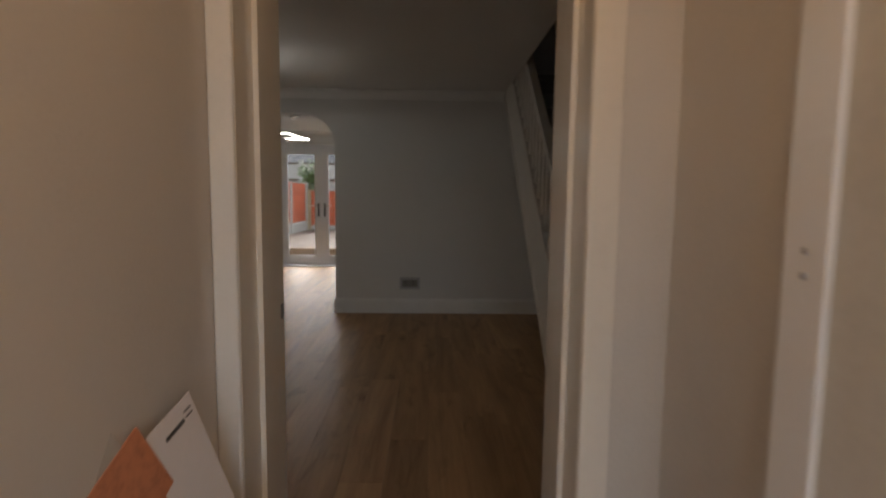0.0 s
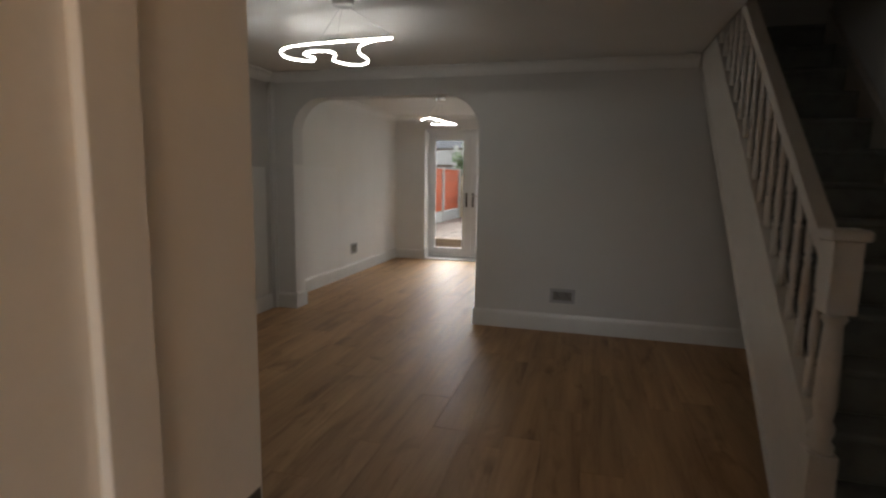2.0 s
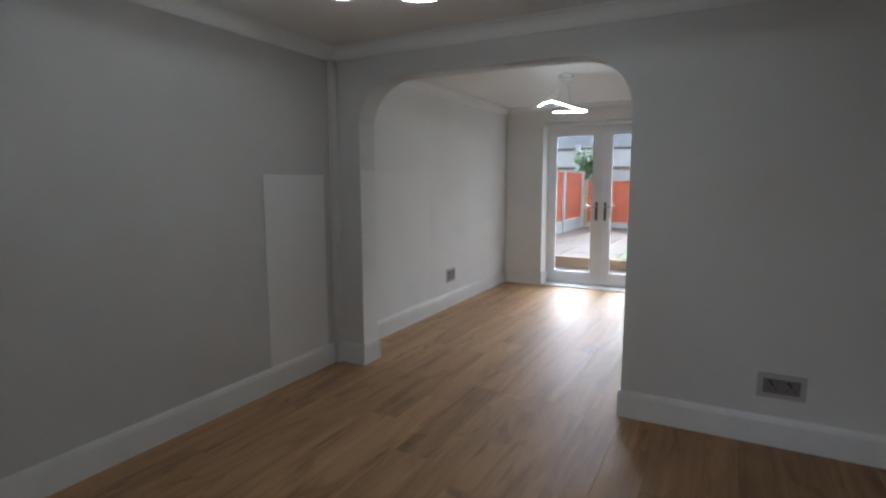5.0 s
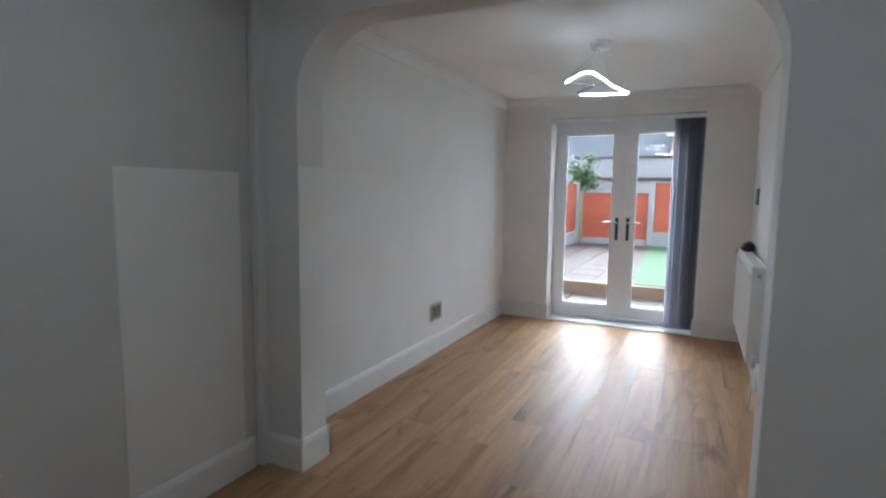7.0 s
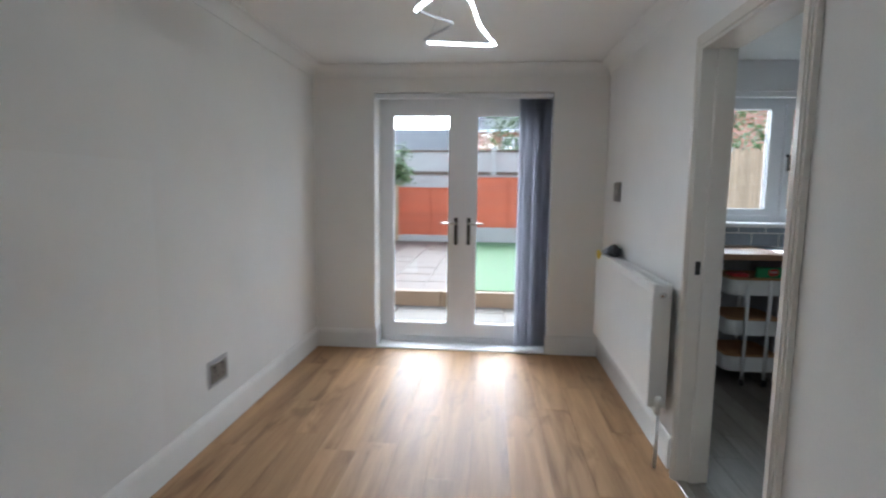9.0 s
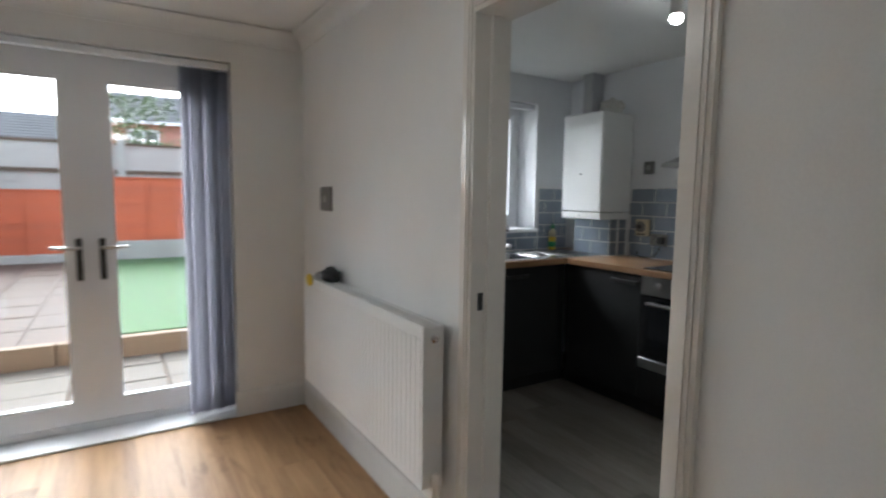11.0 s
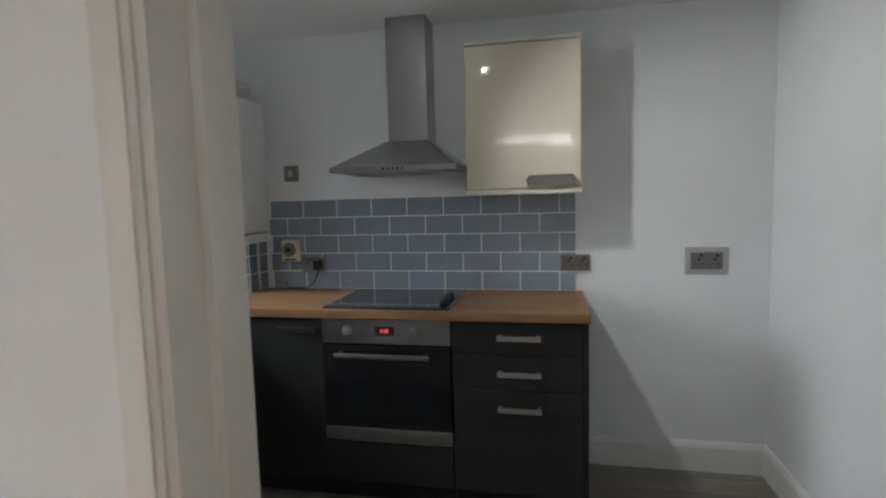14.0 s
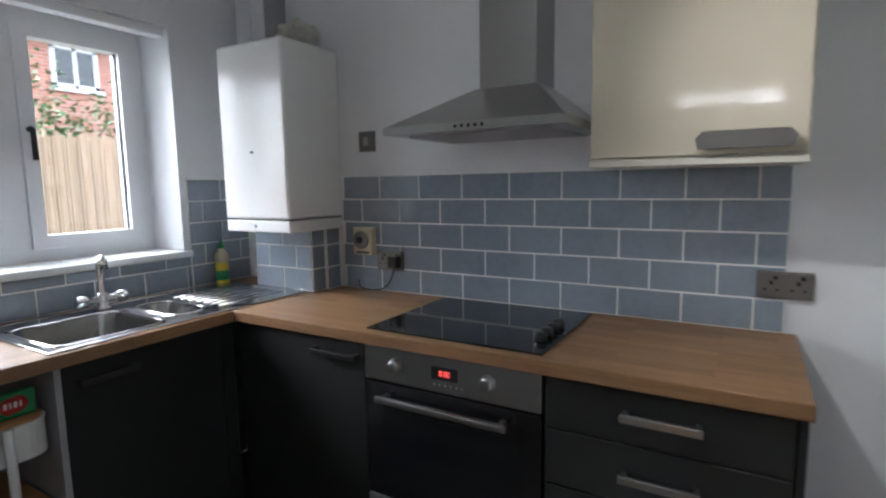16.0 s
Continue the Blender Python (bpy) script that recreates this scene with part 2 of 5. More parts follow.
GREYFENCE = surface("weathered_grey_boards", (0.35, 0.335, 0.315), 0.9, vary=0.12, scale=2, fine=30, relief=0.2, stretch=(1, 1, 6), stain=0.25)
TIMBERPOST = wood("weathered_post", (0.30, 0.22, 0.13), (0.5, 0.4, 0.26), rough=0.8, along="z")
SLAB = surface("wet_buff_slab", (0.075, 0.047, 0.033), 0.8, vary=0.22, scale=2.2, fine=40, relief=0.25, stain=0.3)
SLAB_PALE = surface("wet_pale_slab", (0.095, 0.08, 0.065), 0.8, vary=0.2, scale=2.2, fine=40, relief=0.25, stain=0.25)
SLEEPER = wood("sleeper", (0.11, 0.068, 0.038), (0.22, 0.145, 0.085), rough=0.7, along="x")
TURF = surface("artificial_turf", (0.055, 0.11, 0.04), 0.9, vary=0.25, scale=6, fine=240, relief=0.6)
EARTH = surface("damp_earth", (0.10, 0.085, 0.07), 0.9, vary=0.2, scale=0.8, fine=20, relief=0.4)
SLATE = surface("grey_roof_slate", (0.062, 0.066, 0.076), 0.8, vary=0.12, scale=1.5, fine=14, relief=0.2)
BRICK = brickwork("red_brick", (0.45, 0.17, 0.12), (0.53, 0.23, 0.16), (0.50, 0.42, 0.37))
RENDERED = surface("cream_render", (0.62, 0.60, 0.56), 0.85, vary=0.05, relief=0.1)
LEAF = surface("leaf_green", (0.10, 0.17, 0.05), 0.6, vary=0.3, scale=9, fine=60, relief=0.1)
BARK = surface("bark", (0.10, 0.07, 0.05), 0.9, vary=0.2, scale=9, fine=60, relief=0.5)
REED = wood("reed_screen", (0.27, 0.18, 0.11), (0.52, 0.39, 0.27), rough=0.85, along="z", per_piece=0.2, scale=2)
PAPER = surface("white_paper", (0.72, 0.70, 0.72), 0.6, vary=0.02, relief=0.03)
GREYPAPER = surface("grey_newsprint", (0.45, 0.42, 0.39), 0.7, vary=0.08, fine=90, relief=0.05)
ORANGE = surface("orange_print", (0.55, 0.22, 0.12), 0.5, vary=0.15, scale=30, relief=0.02)
INK = surface("dark_ink", (0.06, 0.06, 0.07), 0.6, relief=0)
YELLOW = surface("yellow_plastic", (0.75, 0.55, 0.05), 0.35, vary=0.05, relief=0.02)
GREEN = surface("green_plastic", (0.03, 0.28, 0.10), 0.35, vary=0.05, relief=0.02)
RED = surface("red_print", (0.6, 0.04, 0.04), 0.4, vary=0.05, relief=0.02)
CLOTH = surface("pale_cloth", (0.55, 0.54, 0.50), 0.9, vary=0.1, scale=20, fine=200, relief=0.4)
CREAMPLASTIC = surface("aged_cream_plastic", (0.62, 0.55, 0.38), 0.45, vary=0.05, relief=0.03)
PIPEGREY = surface("grey_duct_paint", (0.42, 0.42, 0.44), 0.6, vary=0.04, relief=0.04)
TURNED = surface("white_eggshell_balustrade", (0.74, 0.71, 0.67), 0.32, vary=0.04, scale=7, fine=50, relief=0.08)
BOARD = wood("oak_board", (0.36, 0.18, 0.07), (0.55, 0.31, 0.14), rough=0.5, along="x", per_piece=0.05)


# ---- mesh helpers ----
def box(bm, x0, x1, y0, y1, z0, z1):
    xs, ys, zs = sorted((x0, x1)), sorted((y0, y1)), sorted((z0, z1))
    v = [bm.verts.new((x, y, z)) for z in zs for y in ys for x in xs]
    for f in ((0, 2, 3, 1), (4, 5, 7, 6), (0, 1, 5, 4), (2, 6, 7, 3), (0, 4, 6, 2), (1, 3, 7, 5)):
        bm.faces.new([v[i] for i in f])
    return v


def boxes(*lists):
    bm = bmesh.new()
    for b in lists:
        box(bm, *b)
    return bm


def rounded(x0, x1, y0, y1, z0, z1, r=0.004, seg=2):
    bm = boxes((x0, x1, y0, y1, z0, z1))
    bmesh.ops.bevel(bm, geom=bm.edges[:], offset=r, segments=seg, affect="EDGES", profile=0.5)
    return bm


def lathe(profile, seg=16, axis="z", at=(0, 0, 0)):
    """Turned solid: profile of (radius, height)."""
    bm = bmesh.new()
    rings = []
    for r, h in profile:
        ring = []
        for i in range(seg):
            a = 2 * math.pi * i / seg
            p = (r * math.cos(a), r * math.sin(a), h)
            if axis == "x":
                p = (h, r * math.cos(a), r * math.sin(a))
            if axis == "y":
                p = (r * math.sin(a), h, r * math.cos(a))
            ring.append(bm.verts.new((p[0] + at[0], p[1] + at[1], p[2] + at[2])))
        rings.append(ring)
    for a, b in zip(rings, rings[1:]):
        for i in range(seg):
            bm.faces.new((a[i], a[(i + 1) % seg], b[(i + 1) % seg], b[i]))
    bm.faces.new(rings[0][::-1])
    bm.faces.new(rings[-1])
    for f in bm.faces:
        f.smooth = True
    bmesh.ops.recalc_face_normals(bm, faces=bm.faces[:])
    return bm


def prism(outline, axis, a, b):
    """Solid from a 2D outline pushed from a to b along an axis; outline is in the two other axes, in order."""
    def at(p, q):
        return {"x": (q, p[0], p[1]), "y": (p[0], q, p[1]), "z": (p[0], p[1], q)}[axis]
    bm = bmesh.new()
    lo = [bm.verts.new(at(p, a)) for p in outline]
    hi = [bm.verts.new(at(p, b)) for p in outline]
    n = len(outline)
    bm.faces.new(lo)
    bm.faces.new(hi[::-1])
    for i in range(n):
        bm.faces.new((lo[i], hi[i], hi[(i + 1) % n], lo[(i + 1) % n]))
    bmesh.ops.recalc_face_normals(bm, faces=bm.faces[:])
    return bm


def tube(points, radius, seg=8, closed=False, smooth_steps=0):
    """Round bar along points, with optional Catmull-Rom smoothing."""
    pts = [Vector(p) for p in points]
    if smooth_steps:
        out, n = [], len(pts)
        for i in range(n if closed else n - 1):
            if closed:
                p0, p1, p2, p3 = pts[i - 1], pts[i], pts[(i + 1) % n], pts[(i + 2) % n]
            else:
                p0, p1, p2, p3 = pts[max(i - 1, 0)], pts[i], pts[i + 1], pts[min(i + 2, n - 1)]
            for k in range(smooth_steps):
                t = k / smooth_steps
                out.append(0.5 * (2 * p1 + (p2 - p0) * t + (2 * p0 - 5 * p1 + 4 * p2 - p3) * t * t + (3 * p1 - p0 - 3 * p2 + p3) * t ** 3))
        if not closed:
            out.append(pts[-1])
        pts = out
    bm = bmesh.new()
    rings, n = [], len(pts)
    for i, p in enumerate(pts):
        a = pts[i - 1] if (i or closed) else p
        b = pts[(i + 1) % n] if (i < n - 1 or closed) else p
        d = (b - a).normalized()
        up = Vector((0, 0, 1)) if abs(d.z) < 0.9 else Vector((1, 0, 0))
        u = d.cross(up).normalized()
        w = u.cross(d)
        rings.append([bm.verts.new(p + radius * (math.cos(2 * math.pi * k / seg) * u + math.sin(2 * math.pi * k / seg) * w)) for k in range(seg)])
    for i in range(n if closed else n - 1):
        a, b = rings[i], rings[(i + 1) % n]
        for k in range(seg):
            bm.faces.new((a[k], a[(k + 1) % seg], b[(k + 1) % seg], b[k]))
    if not closed:
        bm.faces.new(rings[0][::-1])
        bm.faces.new(rings[-1])
    for f in bm.faces:
        f.smooth = True
    bmesh.ops.recalc_face_normals(bm, faces=bm.faces[:])
    return bm


def mesh_object(name, bm, material):
    me = bpy.data.meshes.new(name)
    bm.to_mesh(me)
    bm.free()
    me.materials.append(material)
    return new(name, me)


def part(name, bm, material, parent, label=""):
    ob = mesh_object(name, bm, material)
    ob.parent = parent
    ob.matrix_parent_inverse = parent.matrix_world.inverted()
    return tagged(ob, label)


def thing(name, at, label, category, group=""):
    ob = new(name)
    ob.location = at
    ob.matrix_world = pose(*at)
    return tagged(ob, label, category, group)


def single(name, bm, material, label, category, group=""):
    return tagged(mesh_object(name, bm, material), label, category, group)


def setting(name, bm, material, label="", category=""):
    return tagged(mesh_object(name, bm, material), label, category, "", "structure")


def pieces(name, sizes, material, parent, places, chamfer=0.0):
    """Alike pieces as objects of their own that share one mesh per size."""
    made = {}
    for key, at in places:
        if key not in made:
            sx, sy, sz = sizes(key)
            bm = boxes((0, sx, 0, sy, 0, sz))
            if chamfer:
                bmesh.ops.bevel(bm, geom=bm.edges[:], offset=chamfer, segments=1, affect="EDGES")
            me = bpy.data.meshes.new(name)
            bm.to_mesh(me)
            bm.free()
            me.materials.append(material)
            made[key] = me
        ob = new(name, made[key])
        ob.parent = parent
        ob.matrix_parent_inverse = parent.matrix_world.inverted()
        ob.location = at


# ---- plan ----
CEIL_Z, COVE = 2.29, 0.085
WEST, EAST, SOUTH, NORTH = -2.853, 1.79, 1.40, 5.471
ARCH_L, ARCH_R, ARCH_TOP, ARCH_BACK = -2.618, -0.786, 2.055, 5.65
D_WEST, D_EAST, D_NORTH = -2.90, -0.57, 9.036
K_WEST, K_EAST, K_NORTH, K_SOUTH, K_CEIL = -0.46, 1.711, 9.04, 5.77, 2.305
KD0, KD1, KD_TOP = 6.456, 7.192, 1.925
HD0, HD1, HD_TOP = -0.198, 0.512, 1.97
FD0, FD1, FD_TOP = -2.40, -0.985, 2.085
W0, W1, WZ0, WZ1 = 0.20, 1.347, 1.095, 2.09


def arch_wall():
    """Wall with a wide rounded opening through it."""
    r, pts = 0.33, []
    pts += [(D_WEST, 0), (ARCH_L, 0)]
    for i in range(13):
        a = math.pi - i * math.pi / 24
        pts.append((ARCH_L + r + r * math.cos(a), ARCH_TOP - r + r * math.sin(a)))
    for i in range(13):
        a = math.pi / 2 - i * math.pi / 24
        pts.append((ARCH_R - r + r * math.cos(a), ARCH_TOP - r + r * math.sin(a)))
    pts += [(ARCH_R, 0), (D_EAST, 0), (D_EAST, CEIL_Z), (D_WEST, CEIL_Z)]
    return prism(pts, "y", NORTH, ARCH_BACK)


setting("wall_arch", arch_wall(), WALL, "grey painted wall with a wide rounded archway", "wall")
setting("wall_north", boxes((D_EAST, EAST + 0.1, NORTH, K_SOUTH - 0.002, 0, 4.6)), WALL, "grey painted wall", "wall")
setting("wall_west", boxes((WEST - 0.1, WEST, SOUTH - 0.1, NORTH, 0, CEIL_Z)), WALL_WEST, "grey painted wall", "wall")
setting("wall_east", boxes((EAST, EAST + 0.1, SOUTH - 0.1, NORTH, 0, 4.6)), WALL, "grey wall along the stairs", "wall")
setting("wall_south", boxes((WEST, HD0 - 0.03, SOUTH - 0.1, SOUTH, 0, CEIL_Z), (HD1 + 0.03, EAST, SOUTH - 0.1, SOUTH, 0, 4.6), (HD0 - 0.03, HD1 + 0.03, SOUTH - 0.1, SOUTH, HD_TOP + 0.03, CEIL_Z)), WALL, "grey wall with the hall doorway", "wall")
STAIR_X = 0.968
WELL_Y = 2.9
setting("ceiling_living", boxes((WEST, STAIR_X - 0.03, SOUTH, NORTH, CEIL_Z, CEIL_Z + 0.22), (STAIR_X - 0.03, EAST, SOUTH, WELL_Y, CEIL_Z, CEIL_Z + 0.22)), CEIL, "white ceiling with a stairwell opening", "ceiling")
setting("wall_stairwell", boxes((STAIR_X - 0.13, STAIR_X - 0.03, WELL_Y - 0.1, NORTH, CEIL_Z + 0.22, 4.6), (STAIR_X - 0.03, EAST, WELL_Y - 0.1, WELL_Y, CEIL_Z + 0.22, 4.6)), WALL, "grey wall round the stairwell", "wall")
setting("ceiling_stairwell", boxes((STAIR_X - 0.13, EAST + 0.1, WELL_Y - 0.1, K_SOUTH, 4.6, 4.7)), CEIL, "white ceiling over the stairs", "ceiling")
setting("wall_dining_west", boxes((D_WEST - 0.32, D_WEST, ARCH_BACK, D_NORTH + 0.28, 0, CEIL_Z)), WALL_PALE, "pale grey painted wall", "wall")
setting("wall_dining_north", boxes((D_WEST, FD0, D_NORTH, D_NORTH + 0.28, 0, CEIL_Z), (FD1, K_WEST, D_NORTH, D_NORTH + 0.28, 0, CEIL_Z), (FD0, FD1, D_NORTH, D_NORTH + 0.28, FD_TOP, CEIL_Z)), WALL_PALE, "pale grey wall round the garden doors", "wall")
setting("wall_partition", boxes((D_EAST, K_WEST, K_SOUTH, KD0 - 0.03, 0, K_CEIL), (D_EAST, K_WEST, KD1 + 0.03, D_NORTH, 0, K_CEIL), (D_EAST, K_WEST, KD0 - 0.03, KD1 + 0.03, KD_TOP + 0.03, K_CEIL)), WALL_PALE, "pale grey partition with the kitchen doorway", "wall")
setting("ceiling_dining", boxes((D_WEST - 0.3, D_EAST, ARCH_BACK, D_NORTH + 0.28, CEIL_Z, CEIL_Z + 0.2)), CEIL, "white ceiling", "ceiling")
setting("wall_kitchen_east", boxes((K_EAST, K_EAST + 0.1, K_SOUTH - 0.05, K_NORTH + 0.28, 0, K_CEIL)), WALL_K, "white kitchen wall", "wall")
setting("wall_kitchen_north", boxes((K_WEST, W0, K_NORTH, K_NORTH + 0.28, 0, K_CEIL), (W1, K_EAST, K_NORTH, K_NORTH + 0.28, 0, K_CEIL), (W0, W1, K_NORTH, K_NORTH + 0.28, 0, WZ0 - 0.03), (W0, W1, K_NORTH, K_NORTH + 0.28, WZ1, K_CEIL)), WALL_K, "white kitchen wall with a window", "wall")
setting("wall_kitchen_south", boxes((K_WEST, K_EAST, K_SOUTH, K_SOUTH + 0.006, 0, K_CEIL)), WALL_K, "white kitchen wall", "wall")
setting("ceiling_kitchen", boxes((K_WEST, K_EAST + 0.1, K_SOUTH, K_NORTH + 0.28, K_CEIL, K_CEIL + 0.15)), CEIL, "white ceiling", "ceiling")

# hall behind the camera's start, open to the daylight of the front door
HW, HE, HY0, HY1 = -0.25, 0.695, -1.0, 1.08
setting("wall_hall_west", boxes((HW - 0.1, HW, HY0, SOUTH - 0.1, 0, 2.3)), HALL_WALL, "off-white scuffed hall wall", "wall")
setting("wall_hall_east", boxes((HE, HE + 0.1, HY0, SOUTH - 0.1, 0, 2.3)), HALL_WALL, "off-white hall wall", "wall")
setting("wall_hall_north", boxes((HW, HD0 - 0.03, HY1, SOUTH - 0.1, 0, 2.3), (HD1 + 0.03, HE, HY1, SOUTH - 0.1, 0, 2.3), (HD0 - 0.03, HD1 + 0.03, HY1, SOUTH - 0.1, HD_TOP + 0.03, 2.3)), HALL_WALL, "off-white hall wall round the inner doorway", "wall")
setting("wall_hall_south", boxes((HW, HW + 0.06, HY0 - 0.1, HY0, 0, 2.3), (HE - 0.06, HE, HY0 - 0.1, HY0, 0, 2.3), (HW + 0.06, HE - 0.06, HY0 - 0.1, HY0, 2.1, 2.3)), HALL_WALL, "hall wall with the open front doorway", "wall")
setting("ceiling_hall", boxes((HW - 0.1, HE + 0.1, HY0 - 0.1, SOUTH - 0.1, 2.3, 2.4)), CEIL, "white ceiling", "ceiling")


# coving: quarter-round moulding along the living room and dining room walls
def coving(x0, y0, x1, y1, nx, ny):
    """Concave cornice along the wall line, with the room on the side of the normal (nx, ny)."""
    prof = [(0, -COVE), (0.008, -COVE)] + [(COVE - (COVE - 0.008) * math.cos(i * math.pi / 16), -COVE + (COVE - 0.008) * math.sin(i * math.pi / 16)) for i in range(9)] + [(COVE, 0), (0, 0)]
    bm = bmesh.new()
    rings = []
    for x, y in ((x0, y0), (x1, y1)):
        rings.append([bm.verts.new((x + nx * d, y + ny * d, CEIL_Z - 0.003 + h)) for d, h in prof])
    n = len(prof)
    for i in range(n):
        bm.faces.new((rings[0][i], rings[1][i], rings[1][(i + 1) % n], rings[0][(i + 1) % n]))
    bm.faces.new(rings[0])
    bm.faces.new(rings[1][::-1])
    bmesh.ops.recalc_face_normals(bm, faces=bm.faces[:])
    return bm


for k, run in enumerate(((WEST, SOUTH, WEST, NORTH, 1, 0), (WEST, NORTH, STAIR_X - 0.03, NORTH, 0, -1), (WEST, SOUTH, STAIR_X, SOUTH, 0, 1),
                         (D_WEST, ARCH_BACK, D_WEST, D_NORTH, 1, 0), (D_WEST, D_NORTH, D_EAST, D_NORTH, 0, -1), (D_EAST, ARCH_BACK, D_EAST, D_NORTH, -1, 0), (D_WEST, ARCH_BACK, D_EAST, ARCH_BACK, 0, 1))):
    setting("coving_%d" % (k + 1), coving(*run), CEIL, "white plaster coving", "coving")


# skirting boards with a chamfered top
def skirting(x0, y0, x1, y1, nx, ny, h=0.155, d=0.016):
    prof = [(0, 0), (d, 0), (d, h - 0.03), (d * 0.75, h - 0.012), (d * 0.4, h), (0, h)]
    bm = bmesh.new()
    rings = [[bm.verts.new((x + nx * a, y + ny * a, z)) for a, z in prof] for x, y in ((x0, y0), (x1, y1))]
    n = len(prof)
    for i in range(n):
        bm.faces.new((rings[0][i], rings[1][i], rings[1][(i + 1) % n], rings[0][(i + 1) % n]))
    bm.faces.new(rings[0])
    bm.faces.new(rings[1][::-1])
    bmesh.ops.recalc_face_normals(bm, faces=bm.faces[:])
    return bm


SK = 0.016
RUNS = ((WEST, SOUTH, WEST, NORTH - 0.07, 1, 0), (WEST + 0.045, NORTH, ARCH_L + SK, NORTH, 0, -1), (ARCH_L, NORTH, ARCH_L, ARCH_BACK + SK, 1, 0), (D_WEST, ARCH_BACK, ARCH_L + SK, ARCH_BACK, 0, 1),
        (ARCH_R - SK, NORTH, EAST, NORTH, 0, -1), (ARCH_R, NORTH, ARCH_R, ARCH_BACK, -1, 0), (D_WEST, ARCH_BACK + SK, D_WEST, D_NORTH, 1, 0),
        (D_WEST, D_NORTH, FD0 + SK, D_NORTH, 0, -1), (FD0, D_NORTH, FD0, D_NORTH + 0.2, 1, 0), (FD1 - SK, D_NORTH, D_EAST, D_NORTH, 0, -1), (D_EAST, KD1 + 0.11, D_EAST, D_NORTH, -1, 0),
        (ARCH_R, ARCH_BACK, D_EAST, ARCH_BACK, 0, 1), (EAST, SOUTH, EAST, 2.8, -1, 0), (WEST, SOUTH, HD0 - 0.11, SOUTH, 0, 1), (HD1 + 0.11, SOUTH, EAST, SOUTH, 0, 1),
        (K_EAST, K_SOUTH, K_EAST, 6.68, -1, 0), (K_WEST, K_SOUTH + 0.006, K_EAST, K_SOUTH + 0.006, 0, 1), (K_WEST, K_SOUTH, K_WEST, KD0 - 0.1, 1, 0))
for k, run in enumerate(RUNS):
    setting("baseboard_%d" % (k + 1), skirting(*run), GLOSS, "white painted skirting board", "skirting")

# lighter grey rectangles on the lower walls, a hair proud of the wall face
setting("paint_patch_west", boxes((WEST, WEST + 0.0015, 4.79, 5.35, 0.15, 1.40)), WALL_PALE, "lighter grey rectangle on the lower wall", "paint patch")
setting("paint_patch_pillar", boxes((ARCH_L - 0.002, ARCH_L + 0.0015, NORTH + 0.002, ARCH_BACK - 0.002, 0.15, 1.43)), WALL_PALE, "lighter grey rectangle on the lower wall", "paint patch")
setting("paint_patch_dining", boxes((D_WEST, D_WEST + 0.0015, ARCH_BACK + 0.02, 6.95, 0.15, 1.43)), WALL_PATCH, "paler grey rectangle on the lower wall", "paint patch")

# boxed pipe in the corner beside the archway
setting("pipe_boxing", rounded(WEST + 0.002, WEST + 0.045, NORTH - 0.055, NORTH - 0.002, 0.0, CEIL_Z - COVE, 0.006), WALL, "painted pipe boxing in the corner", "pipe boxing")


# ---- door linings ----
def architrave_y(name, y0, y1, top, x, side, w=0.065, d=0.018):
    """Moulded architrave round an opening in a wall that faces along x."""
    t = thing(name, (x, (y0 + y1) / 2, 0), "cream gloss painted door architrave", "architrave")
    t["kind"] = "structure"
    for ya, yb in ((y0 - w, y0), (y1, y1 + w)):
        bm = boxes((x, x + side * d, ya, yb, 0, top + w), (x, x + side * (d + 0.006), ya + 0.012, yb - 0.022, 0, top + w - 0.02), (x, x + side * (d + 0.010), ya + 0.022, yb - 0.034, 0, top + w - 0.03))
        part("upright", bm, GLOSS_OLD, t)
    part("head", boxes((x, x + side * d, y0, y1, top, top + w), (x, x + side * (d + 0.008), y0, y1, top + 0.015, top + w - 0.02)), GLOSS_OLD, t)
    return t


def architrave_x(name, x0, x1, top, y, side, w=0.065, d=0.018):
    t = thing(name, ((x0 + x1) / 2, y, 0), "cream gloss painted door architrave", "architrave")
    t["kind"] = "structure"
    for xa, xb in ((x0 - w, x0), (x1, x1 + w)):
        bm = boxes((xa, xb, y, y + side * d, 0, top + w), (xa + 0.012, xb - 0.022, y, y + side * (d + 0.006), 0, top + w - 0.02), (xa + 0.022, xb - 0.034, y, y + side * (d + 0.010), 0, top + w - 0.03))
        part("upright", bm, GLOSS_OLD, t)
    part("head", boxes((x0, x1, y, y + side * d, top, top + w), (x0, x1, y, y + side * (d + 0.008), top + 0.015, top + w - 0.02)), GLOSS_OLD, t)
    return t


architrave_y("trim_kitchen_door", KD0, KD1, KD_TOP, D_EAST, -1)
architrave_y("trim_kitchen_door_inside", KD0, KD1, KD_TOP, K_WEST, 1)
ta = thing("trim_hall_door", (HD0, HY1, 0), "plain white gloss door casing", "architrave")
ta["kind"] = "structure"
part("upright", rounded(HW + 0.001, HD0, HY1 - 0.012, HY1, 0, HD_TOP + 0.05, 0.005), GLOSS, ta)
part("upright", rounded(HD1, HD1 + 0.065, HY1 - 0.012, HY1, 0, HD_TOP + 0.05, 0.005), GLOSS_OLD, ta)
part("head", rounded(HD0, HD1, HY1 - 0.012, HY1, HD_TOP, HD_TOP + 0.05, 0.005), GLOSS_OLD, ta)
architrave_x("trim_hall_door_inside", HD0 - 0.012, HD1 + 0.012, HD_TOP + 0.012, SOUTH, 1, 0.06, 0.012)
kl = thing("door_kitchen_lining", (D_EAST, KD0, 0), "cream gloss door lining with stop bead", "door frame")
kl["kind"] = "structure"
